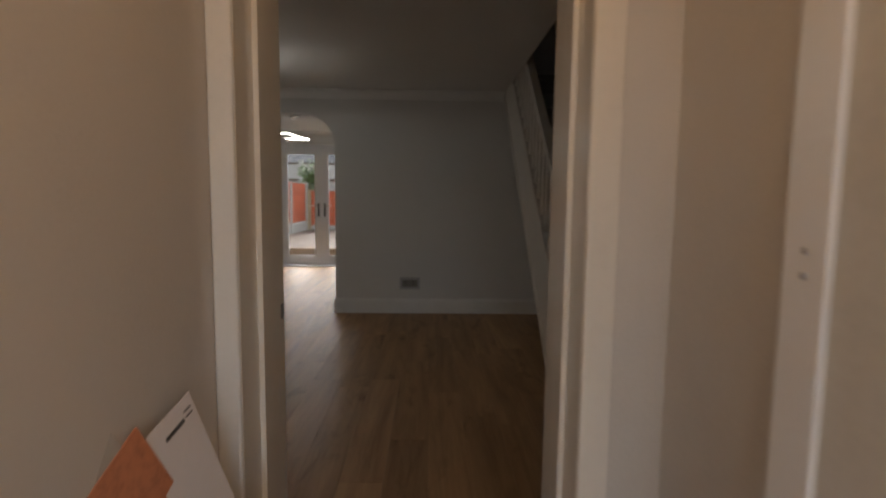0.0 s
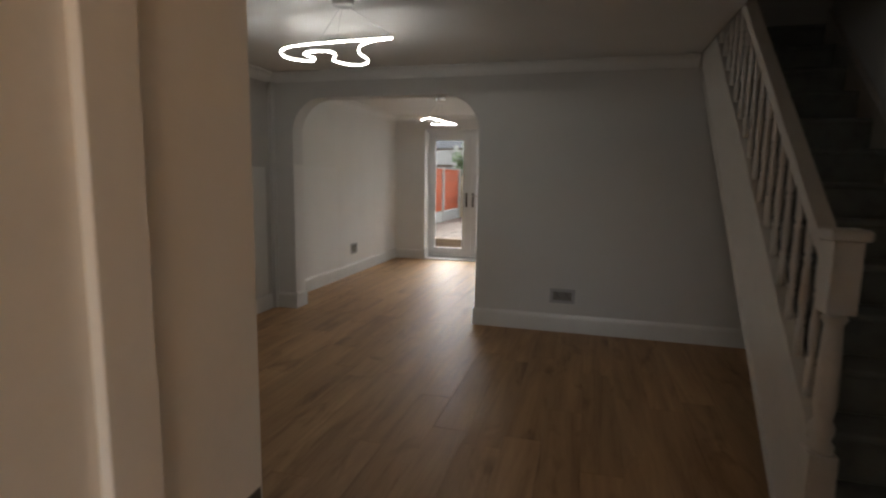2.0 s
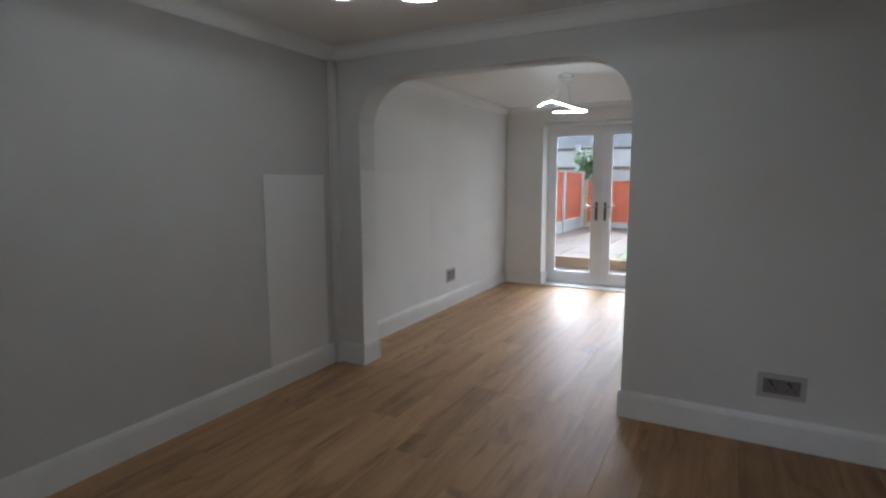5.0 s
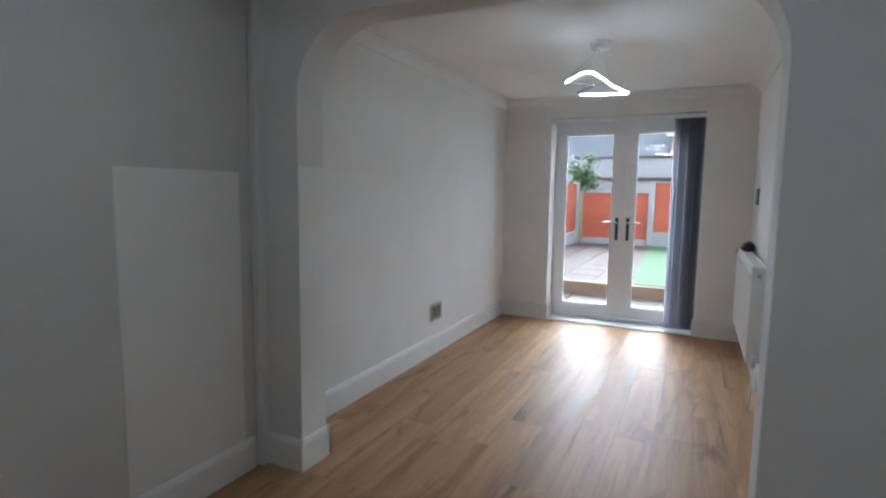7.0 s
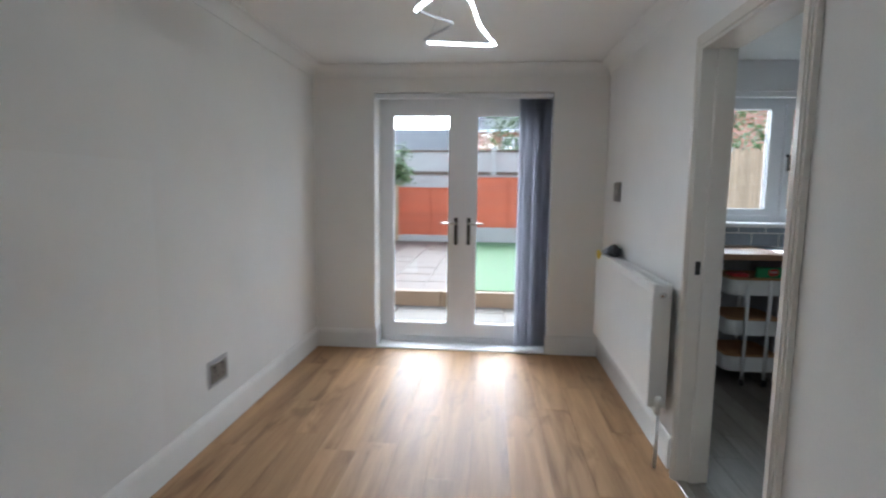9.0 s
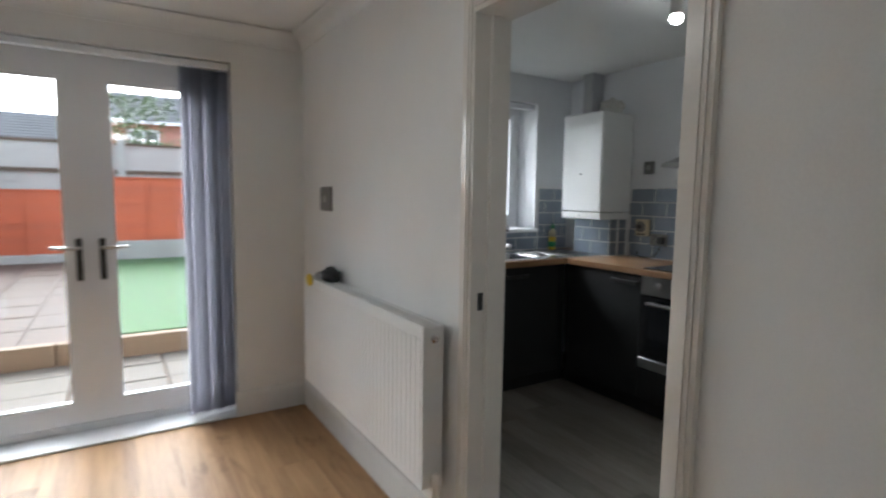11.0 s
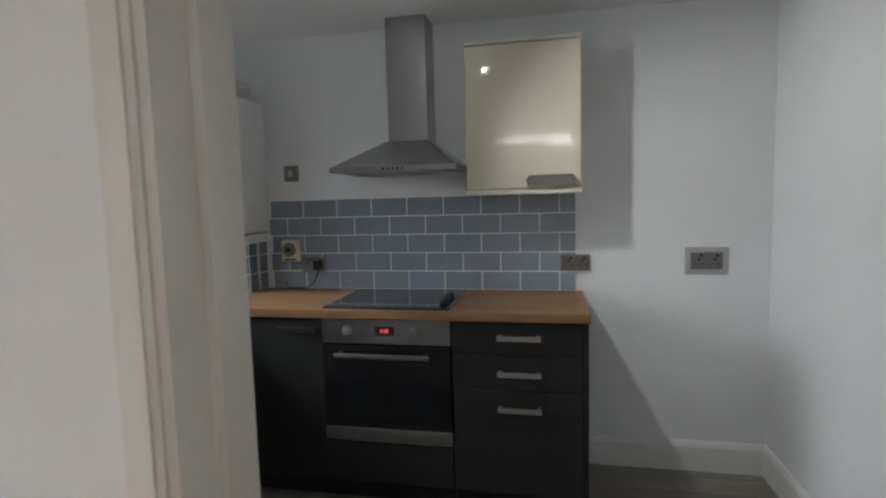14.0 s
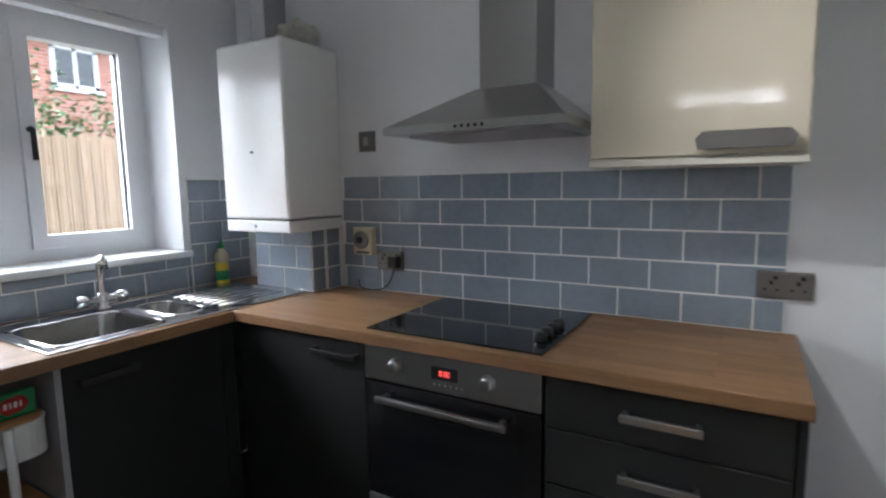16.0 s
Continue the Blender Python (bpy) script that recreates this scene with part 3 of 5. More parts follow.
for ya, yb, s0, s1 in ((KD0 - 0.03, KD0, KD0, KD0 + 0.012), (KD1, KD1 + 0.03, KD1 - 0.012, KD1)):
    part("jamb", boxes((D_EAST, K_WEST, ya, yb, 0, KD_TOP), (D_EAST + 0.045, D_EAST + 0.085, s0, s1, 0, KD_TOP)), GLOSS_OLD, kl)
part("head", boxes((D_EAST, K_WEST, KD0 - 0.03, KD1 + 0.03, KD_TOP, KD_TOP + 0.03)), GLOSS_OLD, kl)
part("strike_plate", boxes((D_EAST + 0.012, D_EAST + 0.034, KD1 - 0.002, KD1, 0.965, 1.025)), BLACK, kl, "small metal strike plate")
hl = thing("door_hall_lining", (HD0, SOUTH, 0), "cream gloss door lining with stop bead", "door frame")
hl["kind"] = "structure"
for xa, xb, s, s0, s1 in ((HD0 - 0.03, HD0, 1, HD0, HD0 + 0.012), (HD1, HD1 + 0.03, -1, HD1 - 0.012, HD1)):
    part("jamb", boxes((xa, xb, HY1, SOUTH, 0, HD_TOP), (s0, s1, HY1 + 0.11, HY1 + 0.16, 0, HD_TOP)), GLOSS_OLD, hl)
part("head", boxes((HD0 - 0.03, HD1 + 0.03, HY1, SOUTH, HD_TOP, HD_TOP + 0.03)), GLOSS_OLD, hl)
part("strike_plate", boxes((HD0, HD0 + 0.002, SOUTH - 0.03, SOUTH - 0.006, 0.905, 0.945)), PLATE, hl, "dark worn strike plate")
for z in (0.25, 1.78):
    part("hinge", boxes((HD1 - 0.003, HD1, SOUTH - 0.04, SOUTH - 0.002, z, z + 0.09)), SATIN, hl, "steel hinge leaf")


# ---- staircase ----
PITCH = 0.895


def nosing(y):
    return PITCH * (y - 2.694)


st = thing("staircase", (1.3, 2.9, 0), "straight staircase with charcoal carpet and white painted turned balustrade", "staircase")
RISE = 0.19
GOING = RISE / PITCH
for i in range(13):
    y, z = 2.694 + (i + 1) * GOING, (i + 1) * RISE
    bm = rounded(STAIR_X + 0.02, EAST - 0.032, y - 0.022, min(y + GOING + 0.004, NORTH - 0.003), z - 0.035, z, 0.014, 3)
    box(bm, STAIR_X + 0.02, EAST - 0.032, y, y + 0.012, z - RISE, z - 0.03)
    part("step", bm, CARPET, st, "charcoal carpeted step")
part("string", prism([(2.89, 0.0), (3.13, 0.0), (NORTH - 0.002, nosing(NORTH) - 0.30), (NORTH - 0.002, nosing(NORTH) + 0.27), (2.89, nosing(2.89) + 0.27)], "x", STAIR_X - 0.015, STAIR_X + 0.02), TURNED, st, "white painted closed string")
part("string_bead", prism([(3.15, 0.03), (NORTH - 0.002, nosing(NORTH) - 0.285), (NORTH - 0.002, nosing(NORTH) - 0.25), (3.13, 0.055)], "x", STAIR_X - 0.024, STAIR_X - 0.015), TURNED, st)
part("soffit", prism([(3.15, 0.02), (NORTH - 0.002, nosing(NORTH) - 0.295), (NORTH - 0.002, nosing(NORTH) - 0.28), (3.15, 0.04)], "x", STAIR_X + 0.02, EAST - 0.002), WALL, st, "painted stair soffit")
part("wall_string", prism([(2.80, 0.0), (3.0, 0.0), (NORTH - 0.002, nosing(5.3)), (NORTH - 0.002, nosing(5.46) + 0.10), (2.80, nosing(2.80) + 0.10)], "x", EAST - 0.032, EAST - 0.002), TURNED, st, "white painted wall string")
NX, NY = STAIR_X, 2.85
newel = part("newel_post", rounded(NX - 0.045, NX + 0.045, NY - 0.045, NY + 0.045, 0, 0.42, 0.006), TURNED, st, "white turned newel post")
part("newel_block", rounded(NX - 0.045, NX + 0.045, NY - 0.045, NY + 0.045, 0.90, 1.14, 0.006), TURNED, newel)
part("newel_shaft", lathe([(0.040, 0.42), (0.042, 0.44), (0.030, 0.46), (0.038, 0.49), (0.038, 0.51), (0.028, 0.53), (0.036, 0.58), (0.034, 0.72), (0.028, 0.84), (0.027, 0.86), (0.040, 0.88), (0.030, 0.90)], 20, at=(NX, NY, 0)), TURNED, newel)
part("newel_cap", rounded(NX - 0.062, NX + 0.062, NY - 0.062, NY + 0.062, 1.14, 1.178, 0.014, 3), TURNED, newel)
part("handrail", prism([(NY + 0.04, nosing(NY) + 0.88), (NY + 0.04, nosing(NY) + 0.95), (5.2, nosing(5.2) + 0.92), (5.2, nosing(5.2) + 0.85)], "x", NX - 0.03, NX + 0.03), TURNED, st, "white painted handrail")
part("base_rail", prism([(NY + 0.04, nosing(NY + 0.04) + 0.268), (5.2, nosing(5.2) + 0.268), (5.2, nosing(5.2) + 0.30), (NY + 0.04, nosing(NY + 0.04) + 0.30)], "x", NX - 0.028, NX + 0.028), TURNED, st)
prof = [(0.016, 0), (0.016, 0.11), (0.009, 0.12), (0.016, 0.135), (0.011, 0.15), (0.017, 0.22), (0.013, 0.33), (0.011, 0.36), (0.016, 0.375), (0.009, 0.39), (0.015, 0.40), (0.015, 0.58)]
first = None
for i in range(17):
    y = NY + 0.14 + i * 0.125
    if first is None:
        ob = part("baluster", lathe(prof, 10), TURNED, st, "white turned baluster")
        first = ob.data
    else:
        ob = new("baluster", first)
        ob.parent = st
        ob.matrix_parent_inverse = st.matrix_world.inverted()
    ob.location = (NX, y, nosing(y) + 0.29)


# ---- LED ceiling lights ----
def led_lamp(name, lit, loop, rose, group):
    t = thing(name, rose, "white LED squiggle ceiling light, lit", "ceiling light", group)
    part("ceiling_rose", lathe([(0.0, CEIL_Z - 0.045), (0.055, CEIL_Z - 0.045), (0.06, CEIL_Z - 0.035), (0.06, CEIL_Z)], 24, at=(rose[0], rose[1], 0)), ENAMEL, t, "round white ceiling rose")
    part("led_tube", tube([(p[0], p[1], p[2]) for p in loop[:lit]], 0.0048, 8, lit >= len(loop), 5), LED, t, "glowing white LED tube")
    top = [(p[0], p[1], p[2] + 0.010) for p in loop]
    part("channel", tube(top, 0.006, 6, True, 5), PIPEGREY, t, "thin metal channel")
    for k in (0, len(loop) // 3, 2 * len(loop) // 3):
        part("wire", tube([(rose[0], rose[1], CEIL_Z - 0.03), (loop[k][0], loop[k][1], loop[k][2] + 0.012)], 0.0012, 5), PIPEGREY, t, "thin suspension wire")
    return t


LZ = 2.10
LIV = [(-0.95, 3.79), (-1.2, 3.80), (-1.45, 3.815), (-1.66, 3.86), (-1.78, 3.97), (-1.82, 4.12), (-1.74, 4.235), (-1.65, 4.18), (-1.66, 4.06), (-1.58, 3.99), (-1.46, 4.01), (-1.47, 4.12), (-1.55, 4.25), (-1.51, 4.39), (-1.40, 4.41), (-1.31, 4.28), (-1.29, 4.10), (-1.21, 3.93), (-1.08, 3.83)]
led_lamp("ceiling_light", len(LIV), [(x, y, LZ) for x, y in LIV], (-1.18, 3.64, CEIL_Z), "LED ceiling lights")
DIN = [(-1.75, 6.82), (-1.68, 6.70), (-1.58, 6.60), (-1.54, 6.78), (-1.52, 7.00), (-1.48, 7.20), (-1.465, 7.30), (-1.60, 7.285), (-1.755, 7.25), (-1.745, 7.19), (-1.63, 7.02), (-1.70, 6.92)]
led_lamp("ceiling_light", 9, [(x, y, 1.98) for x, y in DIN], (-1.625, 7.18, CEIL_Z), "LED ceiling lights")


# ---- sockets and switches ----
def wall_plate(name, axis, wall, side, a0, a1, z0, z1, label, category, double=True, surround=None):
    """Faceplate on a wall; axis is the wall's normal."""
    def pl(bm_args, d0, d1):
        a, b, c, d = bm_args
        return (wall + side * d0, wall + side * d1, a, b, c, d) if axis == "x" else (a, b, wall + side * d0, wall + side * d1, c, d)
    mid = (a0 + a1) / 2
    t = thing(name, (wall, mid, z0) if axis == "x" else (mid, wall, z0), label, category)
    back = PIPEGREY if surround else PLATE
    part("backplate", rounded(*pl((a0, a1, z0, z1), 0, 0.006), 0.002, 1), back, t, "grey surround" if surround else "")
    m = surround or 0.004
    A0, A1, Z0, Z1 = a0 + m, a1 - m, z0 + m, z1 - m
    part("faceplate", rounded(*pl((A0, A1, Z0, Z1), 0.006, 0.012), 0.002, 1), PLATE, t, "brushed metal faceplate")
    w = (A1 - A0) / (2 if double else 1)
    for k in range(2 if double else 1):
        c, zc = A0 + w * (k + 0.5), (Z0 + Z1) / 2
        hh = (Z1 - Z0)
        if category == "socket":
            part("pin_slots", boxes(pl((c - 0.005, c + 0.005, zc + hh * 0.02, zc + hh * 0.18), 0.0115, 0.0128), pl((c - 0.02, c - 0.012, zc - hh * 0.22, zc - hh * 0.14), 0.0115, 0.0128), pl((c + 0.012, c + 0.02, zc - hh * 0.22, zc - hh * 0.14), 0.0115, 0.0128)), BLACK, t)
            part("rocker", rounded(*pl((c - 0.016, c - 0.004, zc + hh * 0.24, zc + hh * 0.40), 0.0118, 0.017), 0.001, 1), BLACK, t)
        else:
            part("rocker", rounded(*pl((c - 0.012, c + 0.012, zc - 0.018, zc + 0.018), 0.0118, 0.017), 0.001, 1), SATIN, t)
    return t


wall_plate("wall_socket", "y", NORTH, -1, -0.118, 0.095, 0.255, 0.382, "brushed metal double socket with a grey surround", "socket", True, 0.026)
wall_plate("wall_socket", "x", D_WEST, 1, 7.32, 7.52, 0.275, 0.42, "brushed metal double socket with a grey surround", "socket", True, 0.02)
wall_plate("wall_socket", "x", K_EAST, -1, 5.966, 6.163, 1.005, 1.14, "brushed metal double socket with a grey surround", "socket", True, 0.026)
wall_plate("wall_socket", "x", K_EAST - 0.008, -1, 6.615, 6.76, 1.026, 1.108, "brushed metal double socket at the tile edge", "socket")
wall_plate("wall_socket", "x", K_EAST - 0.008, -1, 8.055, 8.196, 1.014, 1.099, "white double socket with a black plug on grey tiles", "socket")
wall_plate("light_switch", "x", K_EAST, -1, 8.194, 8.282, 1.527, 1.614, "square brushed metal switch", "switch", False)
wall_plate("light_switch", "x", D_EAST, -1, 8.53, 8.70, 1.255, 1.39, "brushed metal switch on a pale wall", "switch", False)


# ---- garden doors ----
FY = 9.25
gd = thing("door_garden", ((FD0 + FD1) / 2, FY, 0), "white plastic double glazed garden doors, closed", "french doors")
gd["kind"] = "structure"
part("frame", boxes((FD0, FD0 + 0.055, FY, FY + 0.07, 0.0, FD_TOP), (FD1 - 0.055, FD1, FY, FY + 0.07, 0.0, FD_TOP), (FD0 + 0.055, FD1 - 0.055, FY, FY + 0.07, FD_TOP - 0.06, FD_TOP), (FD0 + 0.055, FD1 - 0.055, FY - 0.01, FY + 0.07, 0.0, 0.05)), PVC, gd)
part("meeting_bead", boxes((-1.72, -1.668, FY - 0.021, FY - 0.0155, 0.06, FD_TOP - 0.066)), PVC, gd, "white meeting bead")
part("threshold", rounded(FD0, FD1, D_NORTH - 0.012, FY - 0.012, 0.0, 0.014, 0.004), PVC, gd, "white threshold strip")
LEAVES = ((FD0 + 0.057, -1.697, -2.291, -1.80), (-1.691, FD1 - 0.057, -1.588, -1.095))
for x0, x1, g0, g1 in LEAVES:
    z0, z1, gz0, gz1 = 0.055, FD_TOP - 0.063, 0.163, 1.942
    leaf = part("door_leaf", boxes((x0, g0, FY - 0.015, FY + 0.05, z0, z1), (g1, x1, FY - 0.015, FY + 0.05, z0, z1), (g0, g1, FY - 0.015, FY + 0.05, z0, gz0), (g0, g1, FY - 0.015, FY + 0.05, gz1, z1)), PVC, gd, "white door leaf")
    b = 0.014
    part("glazing_bead", boxes((g0, g0 + b, FY - 0.008, FY + 0.02, gz0, gz1), (g1 - b, g1, FY - 0.008, FY + 0.02, gz0, gz1), (g0 + b, g1 - b, FY - 0.008, FY + 0.02, gz0, gz0 + b), (g0 + b, g1 - b, FY - 0.008, FY + 0.02, gz1 - b, gz1)), PVC, leaf)
    pane = part("pane", boxes((g0 + 0.004, g1 - 0.004, FY + 0.022, FY + 0.028, gz0 + 0.004, gz1 - 0.004)), GLASS, leaf, "clear glass pane")
    pane.visible_shadow = False
for hx, d in ((-1.748, -1), (-1.640, 1)):
    part("handle_plate", rounded(hx - 0.015, hx + 0.015, FY - 0.026, FY - 0.014, 0.86, 1.09, 0.004), DARKMETAL, gd, "dark metal backplate")
    part("lever", tube([(hx, FY - 0.02, 1.04), (hx, FY - 0.062, 1.04), (hx + d * 0.03, FY - 0.068, 1.04), (hx + d * 0.125, FY - 0.062, 1.045)], 0.009, 8, False, 3), SATIN, gd, "satin lever handle")

bl = thing("vertical_blind", (-1.1, D_NORTH + 0.06, 0), "slate blue vertical blind drawn back to one side", "blind")
part("headrail", rounded(FD0 + 0.005, FD1 - 0.005, D_NORTH + 0.03, D_NORTH + 0.075, FD_TOP - 0.04, FD_TOP - 0.005, 0.004), PVC, bl, "white headrail")
for i in range(10):
    x = FD1 - 0.022 - i * 0.0245
    bm = bmesh.new()
    grid = []
    for j in range(7):
        u = (j / 6 - 0.5) * 0.089
        a = radians(62 + 8 * math.sin(i * 2.1))
        bow = 0.006 * math.cos(math.pi * (j / 6 - 0.5))
        px, py = x + u * math.cos(a) - bow * math.sin(a), D_NORTH + 0.055 + u * math.sin(a) + bow * math.cos(a)
        grid.append([bm.verts.new((px, py, z)) for z in (0.045, FD_TOP - 0.045)])
    for p, q in zip(grid, grid[1:]):
        bm.faces.new((p[0], q[0], q[1], p[1]))
    bmesh.ops.solidify(bm, geom=bm.faces[:], thickness=0.0012)
    part("slat", bm, BLIND, bl)
part("bottom_chain", tube([(FD1 - 0.01, D_NORTH + 0.02, 0.05), (FD1 - 0.14, D_NORTH + 0.015, 0.04), (FD1 - 0.26, D_NORTH + 0.02, 0.05)], 0.002, 6), PVC, bl, "white bead chain")


# ---- radiators ----
def radiator(name, x_wall, side, y0, y1, z0, z1, label, dining=True):
    """Double panel radiator on a wall that faces along x."""
    t = thing(name, (x_wall + side * 0.06, (y0 + y1) / 2, z0), label, "radiator")
    d0, d1 = 0.03, 0.115
    xf, xb = x_wall + side * d1, x_wall + side * d0
    bm = rounded(xf, xf - side * 0.012, y0, y1, z0, z1, 0.004)
    part("front_panel", bm, RADWHITE, t)
    n = int((y1 - y0) / 0.036)
    ribs = bmesh.new()
    for i in range(n):
        y = y0 + 0.02 + i * (y1 - y0 - 0.04) / max(1, n - 1)
        box(ribs, xf, xf + side * 0.0018, y - 0.008, y + 0.009, z0 + 0.035, z1 - 0.045)
    part("panel_ribs", ribs, RADWHITE, t, "pressed vertical ribs")
    part("rear_panel", boxes((xb, xb + side * 0.012, y0, y1, z0, z1)), RADWHITE, t)
    part("side_cover", rounded(xb, xf, y0 - 0.004, y0 + 0.003, z0 + 0.004, z1 - 0.002, 0.002, 1), RADWHITE, t)
    part("side_cover", rounded(xb, xf, y1 - 0.003, y1 + 0.004, z0 + 0.004, z1 - 0.002, 0.002, 1), RADWHITE, t)
    grille = bmesh.new()
    box(grille, xb, xb + side * 0.016, y0, y1, z1 - 0.004, z1 + 0.003)
    box(grille, xf - side * 0.016, xf, y0, y1, z1 - 0.004, z1 + 0.003)
    for i in range(int((y1 - y0) / 0.02)):
        y = y0 + 0.006 + i * 0.02
        box(grille, xb + side * 0.016, xf - side * 0.016, y, y + 0.008, z1 - 0.003, z1 + 0.002)
    part("top_grille", grille, RADWHITE, t)
    if dining:
        xm = (xf + xb) / 2
        part("valve", lathe([(0.012, 0), (0.012, 0.03), (0.017, 0.035), (0.017, 0.07), (0.012, 0.085)], 14, at=(xm, y0 - 0.03, z0 - 0.02)), ENAMEL, t, "white thermostatic valve")
        part("valve_body", lathe([(0.009, 0), (0.009, 0.045)], 10, "y", (xm, y0 - 0.045, z0 + 0.03)), CHROME, t)
        part("pipe", tube([(xm, y0 - 0.03, z0 - 0.015), (xm, y0 - 0.03, 0.0)], 0.0075, 8), RADWHITE, t)
        part("end_plug", lathe([(0.014, 0), (0.014, 0.012), (0.007, 0.016)], 12, "y", (xm, y0 - 0.018, z1 - 0.045)), CHROME, t, "chrome bleed plug")
    for y in (y0 + 0.25, y1 - 0.25):
        part("bracket", boxes((x_wall, xb, y - 0.02, y + 0.02, z0 + 0.08, z1 - 0.08)), RADWHITE, t)
    return t


radiator("radiator", D_EAST, -1, 7.335, 8.68, 0.29, 0.89, "white double panel radiator below the switch")
radiator("radiator", HW, 1, 0.12, 1.0, 0.15, 0.624, "white radiator with post on top", False)
# left on the dining radiator
pc = thing("radiator_clutter", (D_EAST - 0.07, 8.37, 0.893), "dark crumpled rag and yellow cloth on the radiator", "clutter")


def crumpled(c, size, seed, floor_z):
    """Lump of scrunched cloth that lies flat on its support."""
    bm = bmesh.new()
    bmesh.ops.create_icosphere(bm, subdivisions=4, radius=1)
    for v in bm.verts:
        n = 1 + 0.35 * noise.noise(v.co * 2.1 + Vector((seed, 0, 0))) + 0.18 * noise.noise(v.co * 5.3 + Vector((0, seed, 0)))
        v.co = Vector((c[0] + v.co.x * size[0] * n, c[1] + v.co.y * size[1] * n, max(floor_z, c[2] + v.co.z * size[2] * n)))
    for f in bm.faces:
        f.smooth = True
    return bm


part("rag", crumpled((D_EAST - 0.06, 8.40, 0.922), (0.045, 0.06, 0.045), 3.0, 0.8935), BLACK, pc, "black scrunched rag")
part("glove", crumpled((D_EAST - 0.075, 8.50, 0.910), (0.035, 0.055, 0.022), 7.0, 0.8935), PIPEGREY, pc, "grey cloth")
part("cloth", crumpled((D_EAST - 0.128, 8.545, 0.886), (0.012, 0.04, 0.03), 5.0, 0.84), YELLOW, pc, "yellow cloth hanging over the front")


# ---- hall things ----
def card(name, w, h, d, m, material, label, category):
    ob = single(name, rounded(-w / 2, w / 2, -d / 2, d / 2, 0, h, 0.0006, 1), material, label, category, "post on the radiator")
    ob.matrix_world = m
    return ob


news = card("newspaper", 0.20, 0.27, 0.008, pose(-0.215, 0.745, 0.627, -8, -28, 84), GREYPAPER, "folded grey newspaper leaning on the hall wall", "newspaper")
part("print_bars", boxes((-0.09, -0.02, -0.0052, -0.004, 0.20, 0.215), (-0.09, -0.03, -0.0052, -0.004, 0.17, 0.185), (-0.09, -0.01, -0.0052, -0.004, 0.14, 0.155)), INK, news)
news.children[0].matrix_parent_inverse = Matrix.Identity(4)
mag = card("leaflet", 0.17, 0.25, 0.004, pose(-0.203, 0.791, 0.627, -8, -26, 84), ORANGE, "glossy orange leaflet leaning on the hall wall", "leaflet")
env = card("envelope", 0.13, 0.26, 0.003, pose(-0.177, 0.894, 0.627, -10, -16, 82), PAPER, "white envelope standing on the radiator", "envelope")
part("address_lines", boxes((-0.02, 0.03, -0.0022, -0.0015, 0.225, 0.232), (0.035, 0.055, -0.0022, -0.0015, 0.238, 0.241), (0.035, 0.055, -0.0022, -0.0015, 0.228, 0.231)), INK, env)
env.children[0].matrix_parent_inverse = Matrix.Identity(4)
fd = thing("door_front", (HE - 0.03, 0.25, 0), "white plastic front door standing open against the hall wall", "front door")
fd["kind"] = "structure"
leaf = part("door_leaf", rounded(HE - 0.046, HE - 0.002, -0.15, 0.655, 0.01, 2.0, 0.003), RENDERED, fd, "off-white door panel")
part("stile", rounded(HE - 0.056, HE - 0.0465, 0.583, 0.659, 0.01, 2.0, 0.003), PVC, leaf, "white plastic door stile")
for z in (1.142, 1.172):
    part("screw_cap", lathe([(0.005, 0), (0.005, -0.002), (0.003, -0.003)], 10, "x", (HE - 0.056, 0.618, z)), PIPEGREY, leaf, "small grey screw cap")
part("lever", tube([(HE, 0.826, 0.71), (HE - 0.042, 0.826, 0.71), (HE - 0.048, 0.81, 0.71), (HE - 0.046, 0.755, 0.70)], 0.0095, 8, False, 3), BRASS, fd, "brass lever")
hlm = thing("hall_light", (0.25, 0.05, 2.3), "small warm ceiling light in the hall", "ceiling light")
part("holder", lathe([(0.0, 2.18), (0.02, 2.18), (0.02, 2.27), (0.05, 2.28), (0.05, 2.3)], 16, at=(0.25, 0.05, 0)), ENAMEL, hlm)


# ---- kitchen ----
# its fittings are laid out from the kitchen's own corner and moved into place as one
SHIFT = Vector((-0.16, 0.33, 0))
before = set(scene.objects)
K_EAST, K_WEST, W0, W1 = K_EAST - SHIFT.x, K_WEST - SHIFT.x, W0 - SHIFT.x, W1 - SHIFT.x
K_NORTH, K_SOUTH = K_NORTH - SHIFT.y, K_SOUTH - SHIFT.y
FX, WX = 1.316, 1.295
KZ0, KZ1 = 0.88, 0.92


def bow_handle(parent, axis, a0, a1, z, face, material=SATIN):
    """Flat bar handle on two posts; axis is the direction it runs in; face is the front it stands off."""
    h = 0.011
    if axis == "y":
        bm = rounded(face - 0.036, face - 0.024, a0, a1, z - h, z + h, 0.003)
        box(bm, face - 0.026, face, a0 + 0.004, a0 + 0.018, z - h * 0.8, z + h * 0.8)
        box(bm, face - 0.026, face, a1 - 0.018, a1 - 0.004, z - h * 0.8, z + h * 0.8)
    else:
        bm = rounded(a0, a1, face - 0.036, face - 0.024, z - h, z + h, 0.003)
        box(bm, a0 + 0.004, a0 + 0.018, face - 0.026, face, z - h * 0.8, z + h * 0.8)
        box(bm, a1 - 0.018, a1 - 0.004, face - 0.026, face, z - h * 0.8, z + h * 0.8)
    return part("handle", bm, material, parent, "flat satin bar handle")


